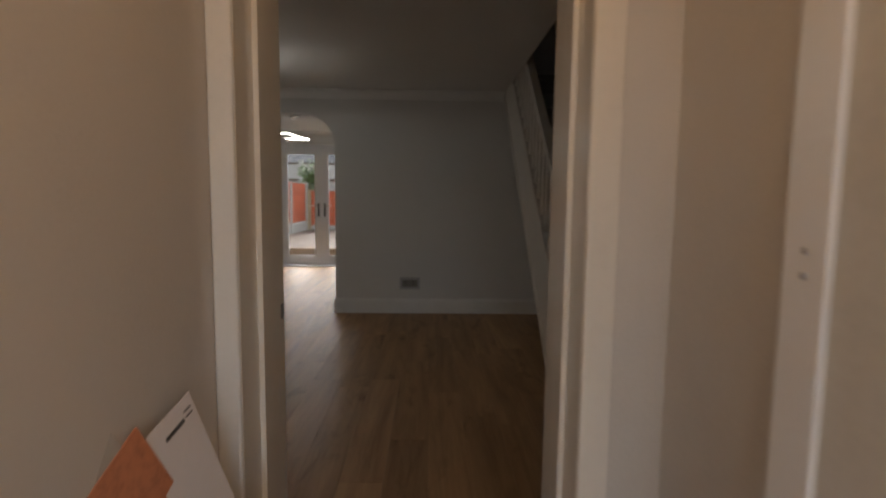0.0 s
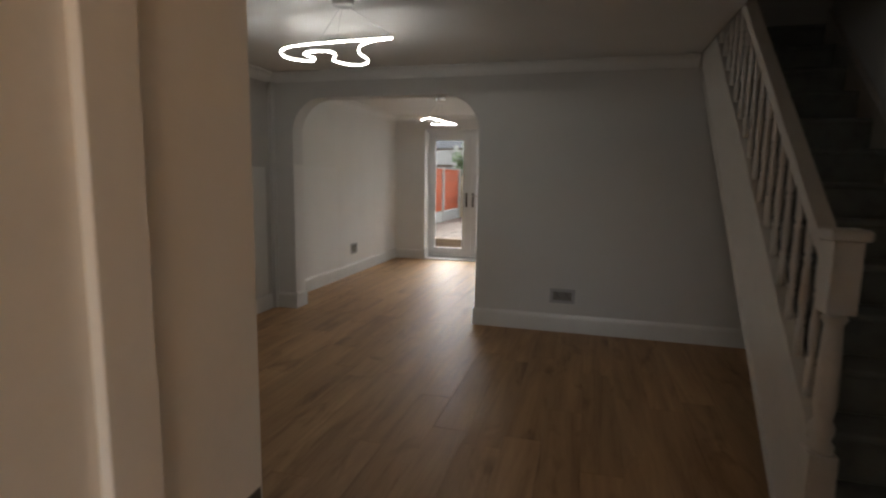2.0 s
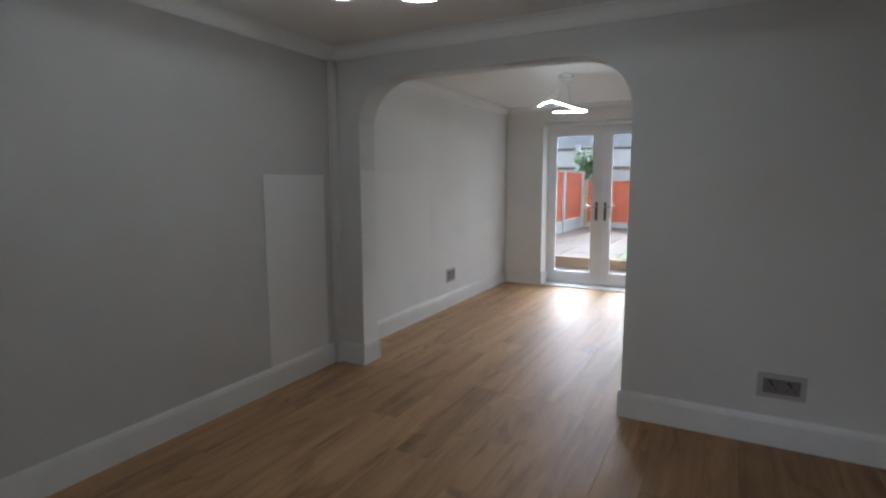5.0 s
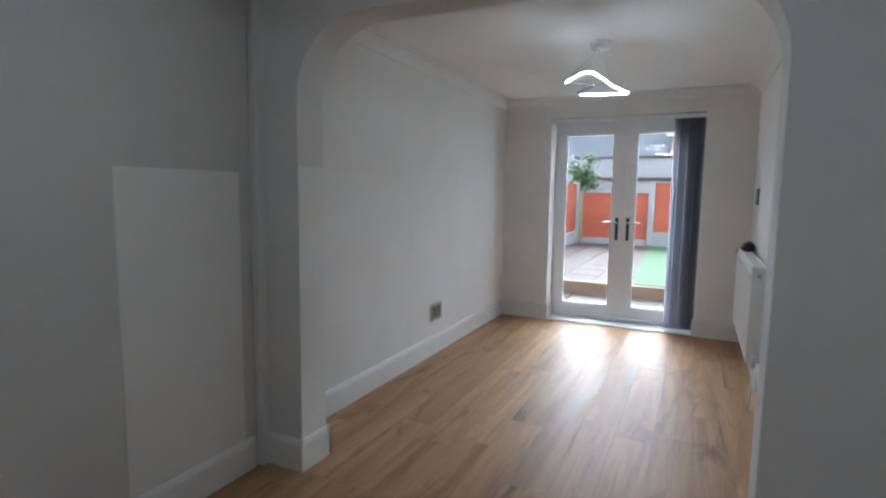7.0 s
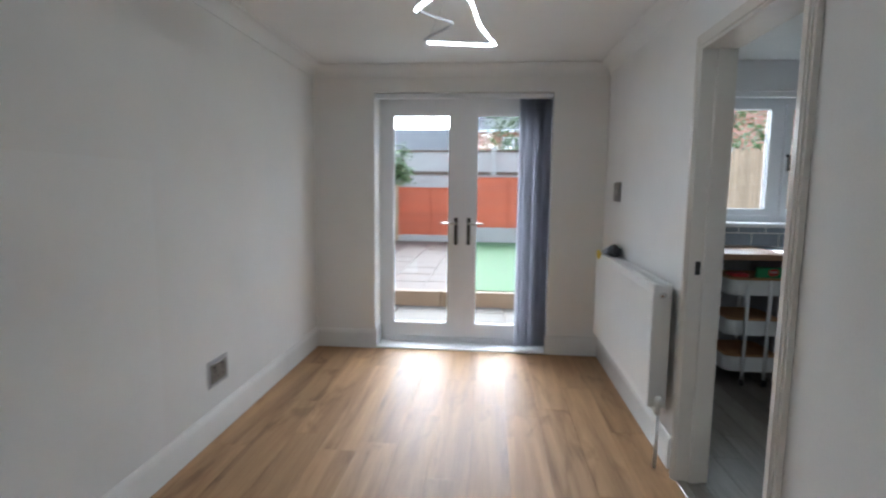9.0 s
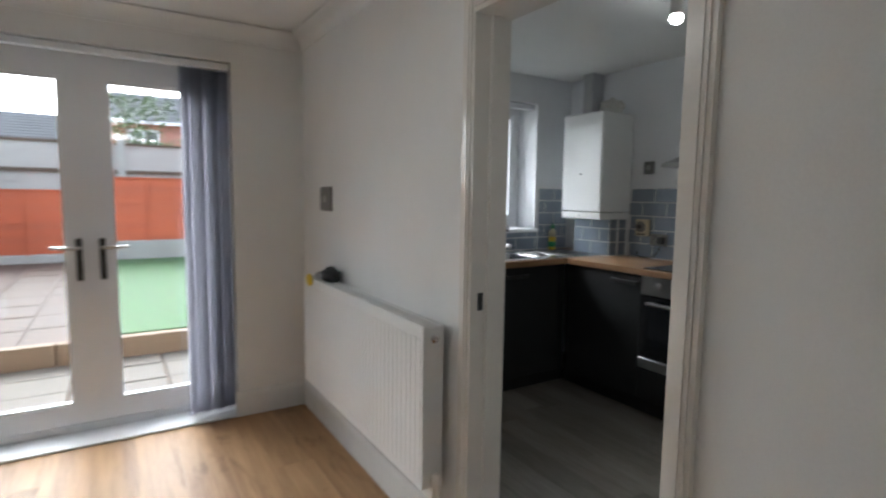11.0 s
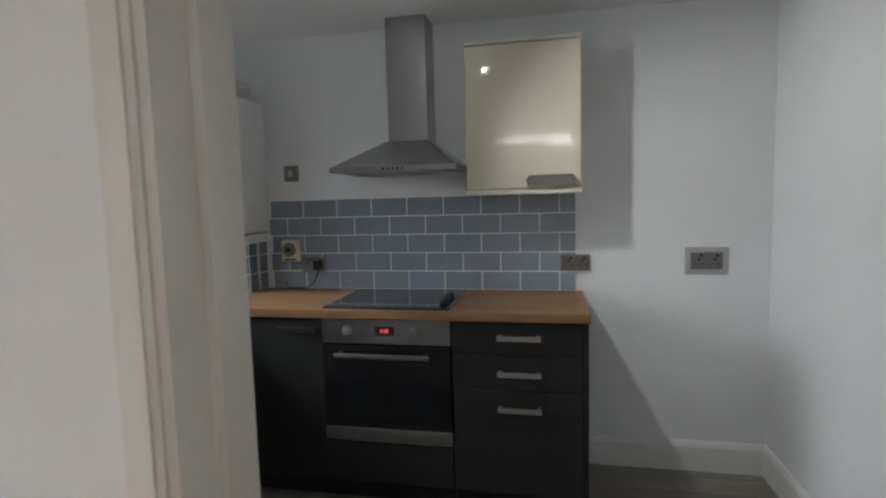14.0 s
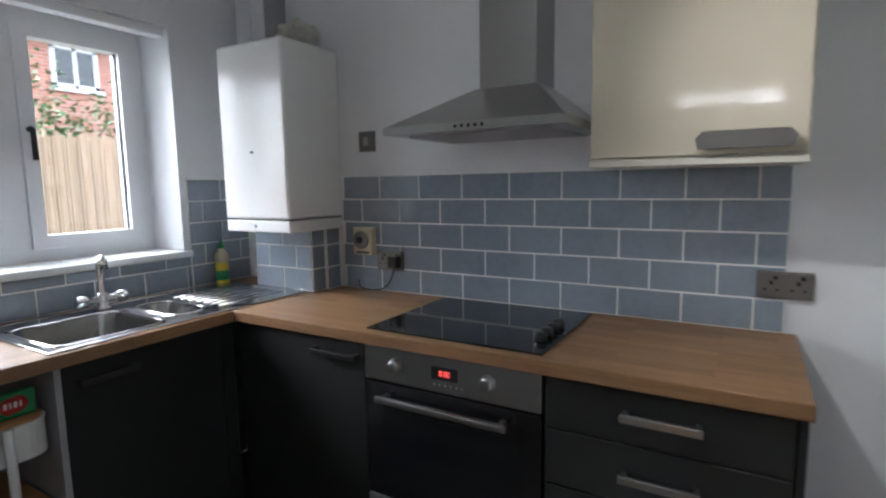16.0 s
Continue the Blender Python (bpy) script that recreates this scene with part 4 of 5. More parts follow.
du = thing("drawer_unit", (1.6, 6.65, 0), "charcoal kitchen unit with three satin bar handles", "cabinet", "charcoal base units")
part("body", boxes((FX + 0.02, K_EAST - 0.01, 6.331, 6.906, 0.1, KZ1 - 0.042)), CHARCOAL, du)
part("end_panel", rounded(FX + 0.002, K_EAST - 0.01, 6.327, 6.345, 0.0, KZ1 - 0.041, 0.001, 1), CHARCOAL, du)
for z0, z1, hz in ((0.735, 0.873, 0.812), (0.578, 0.731, 0.655), (0.11, 0.574, 0.498)):
    dr = part("drawer_front", rounded(FX, FX + 0.018, 6.348, 6.905, z0, z1, 0.002, 1), CHARCOAL, du)
    bow_handle(dr, "y", 6.522, 6.708, hz, FX, STEEL)
part("plinth", boxes((FX + 0.06, FX + 0.076, 6.347, 6.908, 0, 0.1)), CHARCOAL, du)

ov = thing("oven", (1.6, 7.23, 0.28), "stainless steel built-in electric oven with black glass door", "oven")
part("body", boxes((FX + 0.02, K_EAST - 0.05, 6.92, 7.50, 0.30, 0.872)), BLACK, ov)
cp = part("control_panel", rounded(FX - 0.004, FX + 0.02, 6.912, 7.508, 0.765, 0.877, 0.003), STEEL, ov, "brushed steel control panel")
part("display", boxes((FX - 0.006, FX - 0.003, 7.165, 7.255, 0.806, 0.846)), BLACK, cp, "black clock window")
seg = bmesh.new()
for yy in (7.223, 7.208, 7.197):
    for dz in (0.819, 0.833):
        box(seg, FX - 0.0075, FX - 0.0058, yy - 0.0035, yy + 0.0035, dz - 0.001, dz + 0.001)
    for dy in (-0.0045, 0.0025):
        box(seg, FX - 0.0075, FX - 0.0058, yy + dy, yy + dy + 0.002, 0.820, 0.832)
part("clock_digits", seg, REDGLOW, cp, "red glowing clock digits")
for yy in (7.153 + i * 0.019 for i in range(6)):
    part("button", lathe([(0.004, 0), (0.004, -0.004), (0.002, -0.005)], 8, "x", (FX - 0.003, yy, 0.789)), SATIN, cp)
for yy in (7.068, 7.383):
    part("knob", lathe([(0.023, 0), (0.021, -0.012), (0.018, -0.026), (0.014, -0.028)], 20, "x", (FX - 0.003, yy, 0.826)), STEEL, cp, "round steel knob")
dv = part("oven_door", rounded(FX - 0.004, FX + 0.02, 6.912, 7.508, 0.372, 0.758, 0.004), OVENGLASS, ov, "black glass oven door")
part("window", rounded(FX - 0.0055, FX - 0.003, 6.975, 7.443, 0.41, 0.675, 0.001, 1), HOBGLASS, dv, "dark oven window")
part("door_handle", rounded(FX - 0.052, FX - 0.034, 6.998, 7.440, 0.708, 0.730, 0.006), STEEL, dv, "steel bar handle")
part("door_trim", rounded(FX - 0.005, FX + 0.02, 6.912, 7.508, 0.307, 0.368, 0.002, 1), STEEL, ov, "brushed steel lower trim")
for yy in (7.02, 7.418):
    part("handle_post", boxes((FX - 0.04, FX - 0.003, yy - 0.008, yy + 0.008, 0.712, 0.726)), STEEL, dv)
hu = thing("oven_housing", (1.6, 7.23, 0), "charcoal housing below the oven", "cabinet", "charcoal base units")
part("panel", rounded(FX, FX + 0.018, 6.912, 7.508, 0.11, 0.302, 0.002, 1), CHARCOAL, hu)
part("plinth", boxes((FX + 0.06, FX + 0.076, 6.91, 7.508, 0, 0.1)), CHARCOAL, hu)

cu = thing("corner_unit", (1.6, 7.8, 0), "charcoal corner kitchen unit with one door", "cabinet", "charcoal base units")
part("body", boxes((FX + 0.02, K_EAST - 0.01, 7.512, 8.14, 0.1, KZ1 - 0.042)), CHARCOAL, cu)
cd = part("door", rounded(FX, FX + 0.018, 7.512, 8.105, 0.11, 0.873, 0.002, 1), CHARCOAL, cu)
bow_handle(cd, "y", 7.528, 7.728, 0.828, FX, DARKMETAL)
part("plinth", boxes((FX + 0.06, FX + 0.076, 7.51, 8.18, 0, 0.1)), CHARCOAL, cu)

FYK = 8.155
su = thing("sink_unit", (1.0, 8.4, 0), "charcoal sink unit with one door", "cabinet", "charcoal base units")
part("body", boxes((0.725, FX + 0.016, FYK + 0.02, K_NORTH - 0.01, 0.1, 0.735)), CHARCOAL, su)
part("side_panel", boxes((0.712, 0.73, FYK, K_NORTH - 0.01, 0.0, KZ1 - 0.041)), PIPEGREY, su, "grey side panel")
sd = part("door", rounded(0.732, 1.262, FYK, FYK + 0.018, 0.11, 0.873, 0.002, 1), CHARCOAL, su)
bow_handle(sd, "x", 0.765, 0.945, 0.815, FYK, DARKMETAL)
part("corner_post", boxes((1.265, FX - 0.001, FYK, FYK + 0.018, 0.11, 0.873)), CHARCOAL, su)
part("plinth", boxes((0.73, FX + 0.06, FYK + 0.06, FYK + 0.076, 0, 0.1)), CHARCOAL, su)

wt = thing("worktop", (1.6, 7.2, KZ0), "oak effect laminate worktop in an L shape", "worktop")
part("hob_run", rounded(WX, K_EAST - 0.002, 6.320, 8.117, KZ0, KZ1, 0.004), WORKTOP, wt)
SX0, SX1, SY0, SY1 = 0.72, 1.09, 8.16, 8.545
HX0, HX1 = 1.115, 1.29
ret = boxes((K_WEST, SX0, 8.12, K_NORTH, KZ0, KZ1), (SX0, K_EAST - 0.002, 8.12, SY0, KZ0, KZ1), (SX0, K_EAST - 0.002, SY1, K_NORTH, KZ0, KZ1), (SX1, HX0, SY0, SY1, KZ0, KZ1), (HX1, K_EAST - 0.002, SY0, SY1, KZ0, KZ1))
part("sink_run", ret, WORKTOP_X, wt)
part("front_edge", rounded(K_WEST, WX, 8.114, 8.1195, KZ0, KZ1, 0.002, 1), WORKTOP_X, wt)
part("joint_strip", boxes((WX, K_EAST - 0.002, 8.1172, 8.1198, KZ1 - 0.002, KZ1 + 0.001)), SATIN, wt, "thin metal joint strip")

hb = thing("hob", (1.57, 7.2, KZ1), "black ceramic hob with four control knobs", "hob")
part("glass_top", rounded(1.332, 1.838, 6.918, 7.512, KZ1, KZ1 + 0.006, 0.002), HOBGLASS, hb, "black ceramic glass")
for x, y, r in ((1.46, 7.385, 0.09), (1.70, 7.385, 0.07), (1.46, 7.14, 0.07), (1.70, 7.14, 0.09)):
    ringm = bmesh.new()
    n = 40
    vi = [ringm.verts.new((x + r * math.cos(2 * math.pi * i / n), y + r * math.sin(2 * math.pi * i / n), KZ1 + 0.0064)) for i in range(n)]
    vo = [ringm.verts.new((x + (r + 0.002) * math.cos(2 * math.pi * i / n), y + (r + 0.002) * math.sin(2 * math.pi * i / n), KZ1 + 0.0064)) for i in range(n)]
    for i in range(n):
        ringm.faces.new((vi[i], vi[(i + 1) % n], vo[(i + 1) % n], vo[i]))
    part("zone_mark", ringm, CHARCOAL, hb)
for i in range(4):
    part("knob", lathe([(0.02, 0), (0.019, 0.012), (0.016, 0.022), (0.012, 0.024)], 18, at=(1.45 + i * 0.055, 6.965, KZ1 + 0.006)), BLACK, hb, "black control knob")

# extractor hood
hd = thing("extractor_hood", (1.65, 7.19, 1.5), "brushed steel chimney extractor hood", "extractor hood")
hx0, hy0, hy1, cx0, cy0, cy1 = 1.41, 6.884, 7.482, 1.69, 7.072, 7.275
can = bmesh.new()
for z0, z1 in ((1.538, 1.562),):
    box(can, hx0, K_EAST - 0.001, hy0, hy1, z0, z1)
v0 = [can.verts.new(p) for p in ((hx0 + 0.004, hy0 + 0.004, 1.562), (K_EAST - 0.001, hy0 + 0.004, 1.562), (K_EAST - 0.001, hy1 - 0.004, 1.562), (hx0 + 0.004, hy1 - 0.004, 1.562))]
v1 = [can.verts.new(p) for p in ((cx0 - 0.01, cy0 - 0.01, 1.70), (K_EAST - 0.001, cy0 - 0.01, 1.70), (K_EAST - 0.001, cy1 + 0.01, 1.70), (cx0 - 0.01, cy1 + 0.01, 1.70))]
for i in range(4):
    can.faces.new((v0[i], v0[(i + 1) % 4], v1[(i + 1) % 4], v1[i]))
can.faces.new(v1)
bmesh.ops.recalc_face_normals(can, faces=can.faces[:])
part("canopy", can, STEEL, hd, "sloped steel canopy")
part("chimney", rounded(cx0, K_EAST - 0.001, cy0, cy1, 1.70, K_CEIL - 0.002, 0.002, 1), STEEL, hd, "square steel chimney")
part("filter", boxes((hx0 + 0.06, K_EAST - 0.06, hy0 + 0.06, hy1 - 0.06, 1.533, 1.5375)), PIPEGREY, hd, "grey grease filter")
for i in range(5):
    part("button", lathe([(0.005, 0), (0.005, -0.004), (0.003, -0.005)], 8, "x", (hx0, 7.13 + i * 0.022, 1.55)), BLACK, hd)


# wall cabinets with cream gloss doors
def wall_cabinet(at, depth, w, h, label, m=None):
    """Cabinet facing -x, with its back on x = at[0], starting at y = at[1]."""
    x, y, z = at
    t = thing("wall_cabinet", (x - depth / 2, y + w / 2, z), label, "cabinet", "cream wall cabinets")
    part("body", rounded(x - depth + 0.02, x - 0.001, y, y + w, z, z + h, 0.001, 1), CREAM_SIDE, t)
    d = part("door", rounded(x - depth, x - depth + 0.018, y + 0.006, y + w - 0.003, z + 0.024, z + h - 0.026, 0.003), CREAM, t, "cream high gloss door")
    part("cornice", rounded(x - depth, x - depth + 0.018, y, y + w, z + h - 0.018, z + h, 0.002, 1), CREAM_SIDE, t)
    part("light_rail", rounded(x - depth, x - depth + 0.018, y, y + w, z - 0.002, z + 0.018, 0.002, 1), CREAM_SIDE, t)
    hz = z + 0.06
    part("handle", prism([(y + 0.035, hz - 0.022), (y + 0.245, hz - 0.022), (y + 0.252, hz + 0.004), (y + 0.235, hz + 0.022), (y + 0.045, hz + 0.022), (y + 0.028, hz + 0.004)], "x", x - depth - 0.026, x - depth - 0.006), PLATE, d, "grey bow handle")
    for yp in (y + 0.05, y + 0.21):
        part("handle_post", boxes((x - depth - 0.008, x - depth, yp, yp + 0.02, hz - 0.01, hz + 0.01)), PLATE, d)
    return t


wall_cabinet((K_EAST, 6.337, 1.422), 0.295, 0.53, 0.70, "cream high gloss wall cabinet beside the hood")
wc = thing("wall_cabinet", (0.0, 8.5, 1.62), "cream wall cabinet beside the window", "cabinet", "cream wall cabinets")
part("body", rounded(K_WEST + 0.002, 0.33, 8.42, K_NORTH - 0.002, 1.66, 2.30, 0.002, 1), CREAM_SIDE, wc)
part("door", rounded(K_WEST + 0.004, 0.328, 8.40, 8.418, 1.665, 2.297, 0.003), CREAM, wc, "cream high gloss door")

# boiler
bo = thing("boiler", (1.72, 8.25, 1.18), "white wall hung gas boiler", "boiler")
part("casing", rounded(1.54, K_EAST - 0.001, 8.058, 8.446, 1.247, 1.967, 0.012, 3), ENAMEL, bo, "white enamel casing")
part("lower_cover", rounded(1.544, K_EAST - 0.001, 8.060, 8.444, 1.192, 1.242, 0.006), ENAMEL, bo, "white lower cover")
part("badge", boxes((1.538, 1.5395, 8.245, 8.265, 1.52, 1.53)), INK, bo, "small dark badge")
part("latch", lathe([(0.008, 0), (0.008, -0.003)], 10, "x", (1.544, 8.26, 1.217)), PIPEGREY, bo)
setting("flue_boxing", rounded(1.74, K_EAST - 0.001, 8.36, 8.45, 1.969, K_CEIL - 0.001, 0.003, 1), PIPEGREY, "grey boxed flue above the boiler", "flue boxing")
bag = bmesh.new()
bmesh.ops.create_icosphere(bag, subdivisions=3, radius=1)
for v in bag.verts:
    n = 1 + 0.3 * noise.noise(v.co * 2.3)
    v.co = Vector((1.74 + v.co.x * 0.09 * n, 8.16 + v.co.y * 0.085 * n, 1.969 + max(0, (v.co.z + 0.75)) * 0.06 * n))
single("crumpled_cloth", bag, CLOTH, "crumpled pale cloth on top of the boiler", "cloth")

# window
wf = thing("window_1", ((W0 + W1) / 2, 8.9, WZ0), "white plastic double glazed kitchen window", "window")
wf["kind"] = "structure"
WY = 8.935
part("window_frame", boxes((W0, W0 + 0.06, WY, WY + 0.07, WZ0, WZ1), (W1 - 0.06, W1, WY, WY + 0.07, WZ0, WZ1), (W0 + 0.06, W1 - 0.06, WY, WY + 0.07, WZ0, WZ0 + 0.05), (W0 + 0.06, W1 - 0.06, WY, WY + 0.07, WZ1 - 0.055, WZ1), (0.94, 1.0, WY, WY + 0.07, WZ0 + 0.05, WZ1 - 0.055)), PVC, wf)
for g0, g1 in ((0.42, 0.94), (1.0, 1.45)):
    s0, s1, z0, z1 = g0 + 0.002, g1 - 0.002, WZ0 + 0.052, WZ1 - 0.057
    f = 0.052
    sash = part("sash", boxes((s0, s0 + f, WY - 0.016, WY + 0.05, z0, z1), (s1 - f, s1, WY - 0.016, WY + 0.05, z0, z1), (s0 + f, s1 - f, WY - 0.016, WY + 0.05, z0, z0 + f), (s0 + f, s1 - f, WY - 0.016, WY + 0.05, z1 - f, z1)), PVC, wf)
    p = part("pane", boxes((s0 + f - 0.004, s1 - f + 0.004, WY + 0.02, WY + 0.026, z0 + f - 0.004, z1 - f + 0.004)), GLASS, sash, "clear glass pane")
    p.visible_shadow = False
    part("gasket", boxes((s0 + f, s0 + f + 0.005, WY + 0.008, WY + 0.02, z0 + f, z1 - f), (s1 - f - 0.005, s1 - f, WY + 0.008, WY + 0.02, z0 + f, z1 - f)), BLACK, sash)
part("handle", tube([(1.028, WY - 0.016, 1.62), (1.028, WY - 0.045, 1.62), (1.028, WY - 0.05, 1.58), (1.03, WY - 0.046, 1.50)], 0.011, 8, False, 3), BLACK, wf, "dark metal window handle")
part("window_sill", rounded(W0 - 0.02, W1 + 0.03, K_NORTH - 0.022, WY, WZ0 - 0.03, WZ0, 0.004), PVC, wf, "white sill")
part("reveal", boxes((W1 - 0.002, W1 + 0.0, K_NORTH, WY, WZ0, WZ1), (W0, W0 + 0.002, K_NORTH, WY, WZ0, WZ1), (W0 + 0.002, W1 - 0.002, K_NORTH, WY, WZ1 - 0.002, WZ1)), PVC, wf, "white window reveal")
part("blind_headrail", rounded(W0 + 0.01, W1 - 0.01, K_NORTH + 0.02, K_NORTH + 0.075, WZ1 - 0.045, WZ1 - 0.004, 0.005), PVC, wf, "white rolled blind headrail")


# sink with bowl, half bowl and drainer
def bowl(x0, x1, y0, y1, top, depth, r=0.05, taper=0.02):
    """Pressed bowl, open above, with rounded corners."""
    bm = bmesh.new()
    rings = []
    for z, inset, rr in ((top, 0, r), (top - 0.01, 0.003, r), (top - depth + 0.03, taper, r * 0.9), (top - depth + 0.006, taper + 0.02, r * 0.7), (top - depth, taper + 0.045, r * 0.5)):
        ring = []
        for cx, cy, a0 in ((x1 - inset - rr, y1 - inset - rr, 0), (x0 + inset + rr, y1 - inset - rr, 90), (x0 + inset + rr, y0 + inset + rr, 180), (x1 - inset - rr, y0 + inset + rr, 270)):
            for k in range(7):
                a = radians(a0 + k * 15)
                ring.append(bm.verts.new((cx + rr * math.cos(a), cy + rr * math.sin(a), z)))
        rings.append(ring)
    n = len(rings[0])
    for a, b in zip(rings, rings[1:]):
        for i in range(n):
            bm.faces.new((a[i], b[i], b[(i + 1) % n], a[(i + 1) % n]))
    bm.faces.new(rings[-1])
    for f in bm.faces:
        f.smooth = True
    return bm


sk = thing("sink", (1.1, 8.38, KZ1), "stainless steel sink with half bowl and ribbed drainer", "sink")
tz = KZ1 + 0.005
DX0, DX1, DY0, DY1 = 0.70, 1.69, 8.14, 8.64
B1, B2 = (0.735, 1.075, 8.175, 8.53), (1.13, 1.275, 8.215, 8.52)


def rim(x0, x1, y0, y1, r, z, radius):
    """Rounded bead that runs round a rectangle with rounded corners."""
    pts = []
    for cx, cy, a0 in ((x1 - r, y1 - r, 0), (x0 + r, y1 - r, 90), (x0 + r, y0 + r, 180), (x1 - r, y0 + r, 270)):
        for s in range(5):
            a = radians(a0 + s * 22.5)
            pts.append((cx + r * math.cos(a), cy + r * math.sin(a), z))
    return tube(pts + pts[:1], radius, 8)


deck = boxes((DX0, DX1, DY0, B1[2], KZ1 - 0.001, tz), (DX0, DX1, B1[3], DY1, KZ1 - 0.001, tz), (DX0, B1[0], B1[2], B1[3], KZ1 - 0.001, tz), (B1[1], B2[0], B1[2], B1[3], KZ1 - 0.001, tz), (B2[1], DX1, B1[2], B1[3], KZ1 - 0.001, tz), (B2[0], B2[1], B1[2], B2[2], KZ1 - 0.001, tz), (B2[0], B2[1], B2[3], B1[3], KZ1 - 0.001, tz))
part("deck", deck, SINKSTEEL, sk, "polished steel deck")
part("outer_rim", rim(DX0, DX1, DY0, DY1, 0.004, KZ1 + 0.003, 0.0045), CHROME, sk, "bright rolled steel rim")
mb = part("main_bowl", bowl(*B1, tz, 0.17), SINKSTEEL, sk, "deep steel bowl")
part("bowl_rim", rim(*B1, 0.05, tz, 0.004), CHROME, mb)
hb2 = part("half_bowl", bowl(*B2, tz, 0.10, 0.06, 0.012), SINKSTEEL, sk, "steel half bowl")
part("bowl_rim", rim(*B2, 0.06, tz, 0.004), CHROME, hb2)
for owner, cx, cy, cz in ((mb, 0.905, 8.355, tz - 0.1695), (hb2, 1.2025, 8.37, tz - 0.0995)):
    part("waste", lathe([(0.03, 0), (0.03, 0.002), (0.02, 0.003)], 18, at=(cx, cy, cz)), CHROME, owner)
for i in range(7):
    part("drainer_rib", tube([(1.32, 8.225 + i * 0.05, tz - 0.001), (1.64, 8.225 + i * 0.05, tz)], 0.0055, 8), SINKSTEEL, sk)
tp = thing("mixer_tap", (1.075, 8.59, tz), "chrome monobloc kitchen mixer tap", "tap")
part("base", lathe([(0.03, 0), (0.03, 0.008), (0.022, 0.014), (0.022, 0.05), (0.018, 0.065)], 18, at=(1.075, 8.59, tz)), CHROME, tp)
part("spout", tube([(1.075, 8.59, tz + 0.055), (1.075, 8.587, tz + 0.13), (1.073, 8.575, tz + 0.175), (1.055, 8.535, tz + 0.205), (1.03, 8.48, tz + 0.205)], 0.013, 12, False, 4), CHROME, tp)
part("nozzle", lathe([(0.019, 0), (0.019, 0.035), (0.015, 0.04)], 14, at=(1.027, 8.475, tz + 0.17)), CHROME, tp)
for s in (-1, 1):
    part("tap_head", lathe([(0.014, 0), (0.014, s * 0.035), (0.022, s * 0.04), (0.024, s * 0.07), (0.015, s * 0.078)], 14, "x", (1.075 + s * 0.015, 8.59, tz + 0.04)), CHROME, tp, "chrome tap head")

# bottle of washing up liquid
bt = thing("washing_up_bottle", (1.66, 8.655, KZ1), "clear green and yellow washing up liquid bottle", "bottle")
part("bottle", lathe([(0.028, 0), (0.031, 0.01), (0.031, 0.07), (0.028, 0.11), (0.03, 0.14), (0.014, 0.165)], 18, at=(1.66, 8.655, KZ1)), YELLOW, bt, "yellow liquid in a bottle")
part("neck", lathe([(0.0292, 0.105), (0.031, 0.14), (0.0145, 0.166), (0.012, 0.172)], 18, at=(1.66, 8.655, KZ1)), CREAMPLASTIC, bt)
part("cap", lathe([(0.014, 0.172), (0.014, 0.192), (0.008, 0.2), (0.008, 0.212)], 14, at=(1.66, 8.655, KZ1)), GREEN, bt, "green cap")
part("label", lathe([(0.0315, 0.02), (0.0315, 0.066)], 18, at=(1.66, 8.655, KZ1)), GREEN, bt, "green label")

# timer on the tiles
tm = thing("wall_timer", (1.85, 7.92, 1.075), "aged cream dial timer on the tiles", "timer")
TX = K_EAST - 0.009
part("case", rounded(TX - 0.035, TX, 7.868, 7.972, 1.078, 1.198, 0.006), CREAMPLASTIC, tm)
part("dial", lathe([(0.04, 0), (0.04, -0.008), (0.034, -0.012)], 24, "x", (TX - 0.035, 7.925, 1.145)), PLATE, tm, "round grey dial")
part("pointer", lathe([(0.016, 0), (0.014, -0.012)], 16, "x", (TX - 0.047, 7.925, 1.145)), BLACK, tm, "black dial knob")
part("switch_strip", boxes((TX - 0.0365, TX - 0.034, 7.885, 7.955, 1.085, 1.095)), INK, tm)
pl = thing("plug", (1.84, 7.76, 1.04), "black plug with a short cable", "plug")
part("body", rounded(K_EAST - 0.055, K_EAST - 0.021, 7.735, 7.782, 1.03, 1.08, 0.006), BLACK, pl)
part("cable", tube([(K_EAST - 0.04, 7.758, 1.03), (K_EAST - 0.045, 7.77, 0.98), (K_EAST - 0.04, 7.82, 0.935), (K_EAST - 0.035, 7.90, 0.925), (K_EAST - 0.025, 7.955, 0.93), (K_EAST - 0.02, 7.965, 0.96)], 0.0035, 7, False, 4), BLACK, pl, "black cable")

# kitchen ceiling spots
ks = thing("ceiling_spotlights", (0.845, 6.95, K_CEIL), "white ceiling spotlight bar, lit", "ceiling light")
part("bar", rounded(0.815, 0.875, 6.75, 7.12, K_CEIL - 0.022, K_CEIL, 0.008), ENAMEL, ks)
for y, drop, tip in ((7.04, 0.03, 0.85), (6.856, 0.0, 0.45)):
    sp = part("spot", lathe([(0.012, 0.085), (0.026, 0.075), (0.030, 0.02), (0.031, 0.0)], 18, at=(0.842, y, K_CEIL - 0.135 + drop)), SATIN, ks)
    part("stem", tube([(0.842, y, K_CEIL - 0.022), (0.842, y, K_CEIL - 0.055 + drop)], 0.008, 8), SATIN, sp)
    part("bulb", lathe([(0.004 * tip, -0.042 * tip), (0.022 * tip, -0.036 * tip), (0.034 * tip, -0.018 * tip), (0.033 * tip, 0.0), (0.024 * tip, 0.012)], 18, at=(0.842, y, K_CEIL - 0.138 + drop)), BULBGLOW, sp, "glowing bulb")

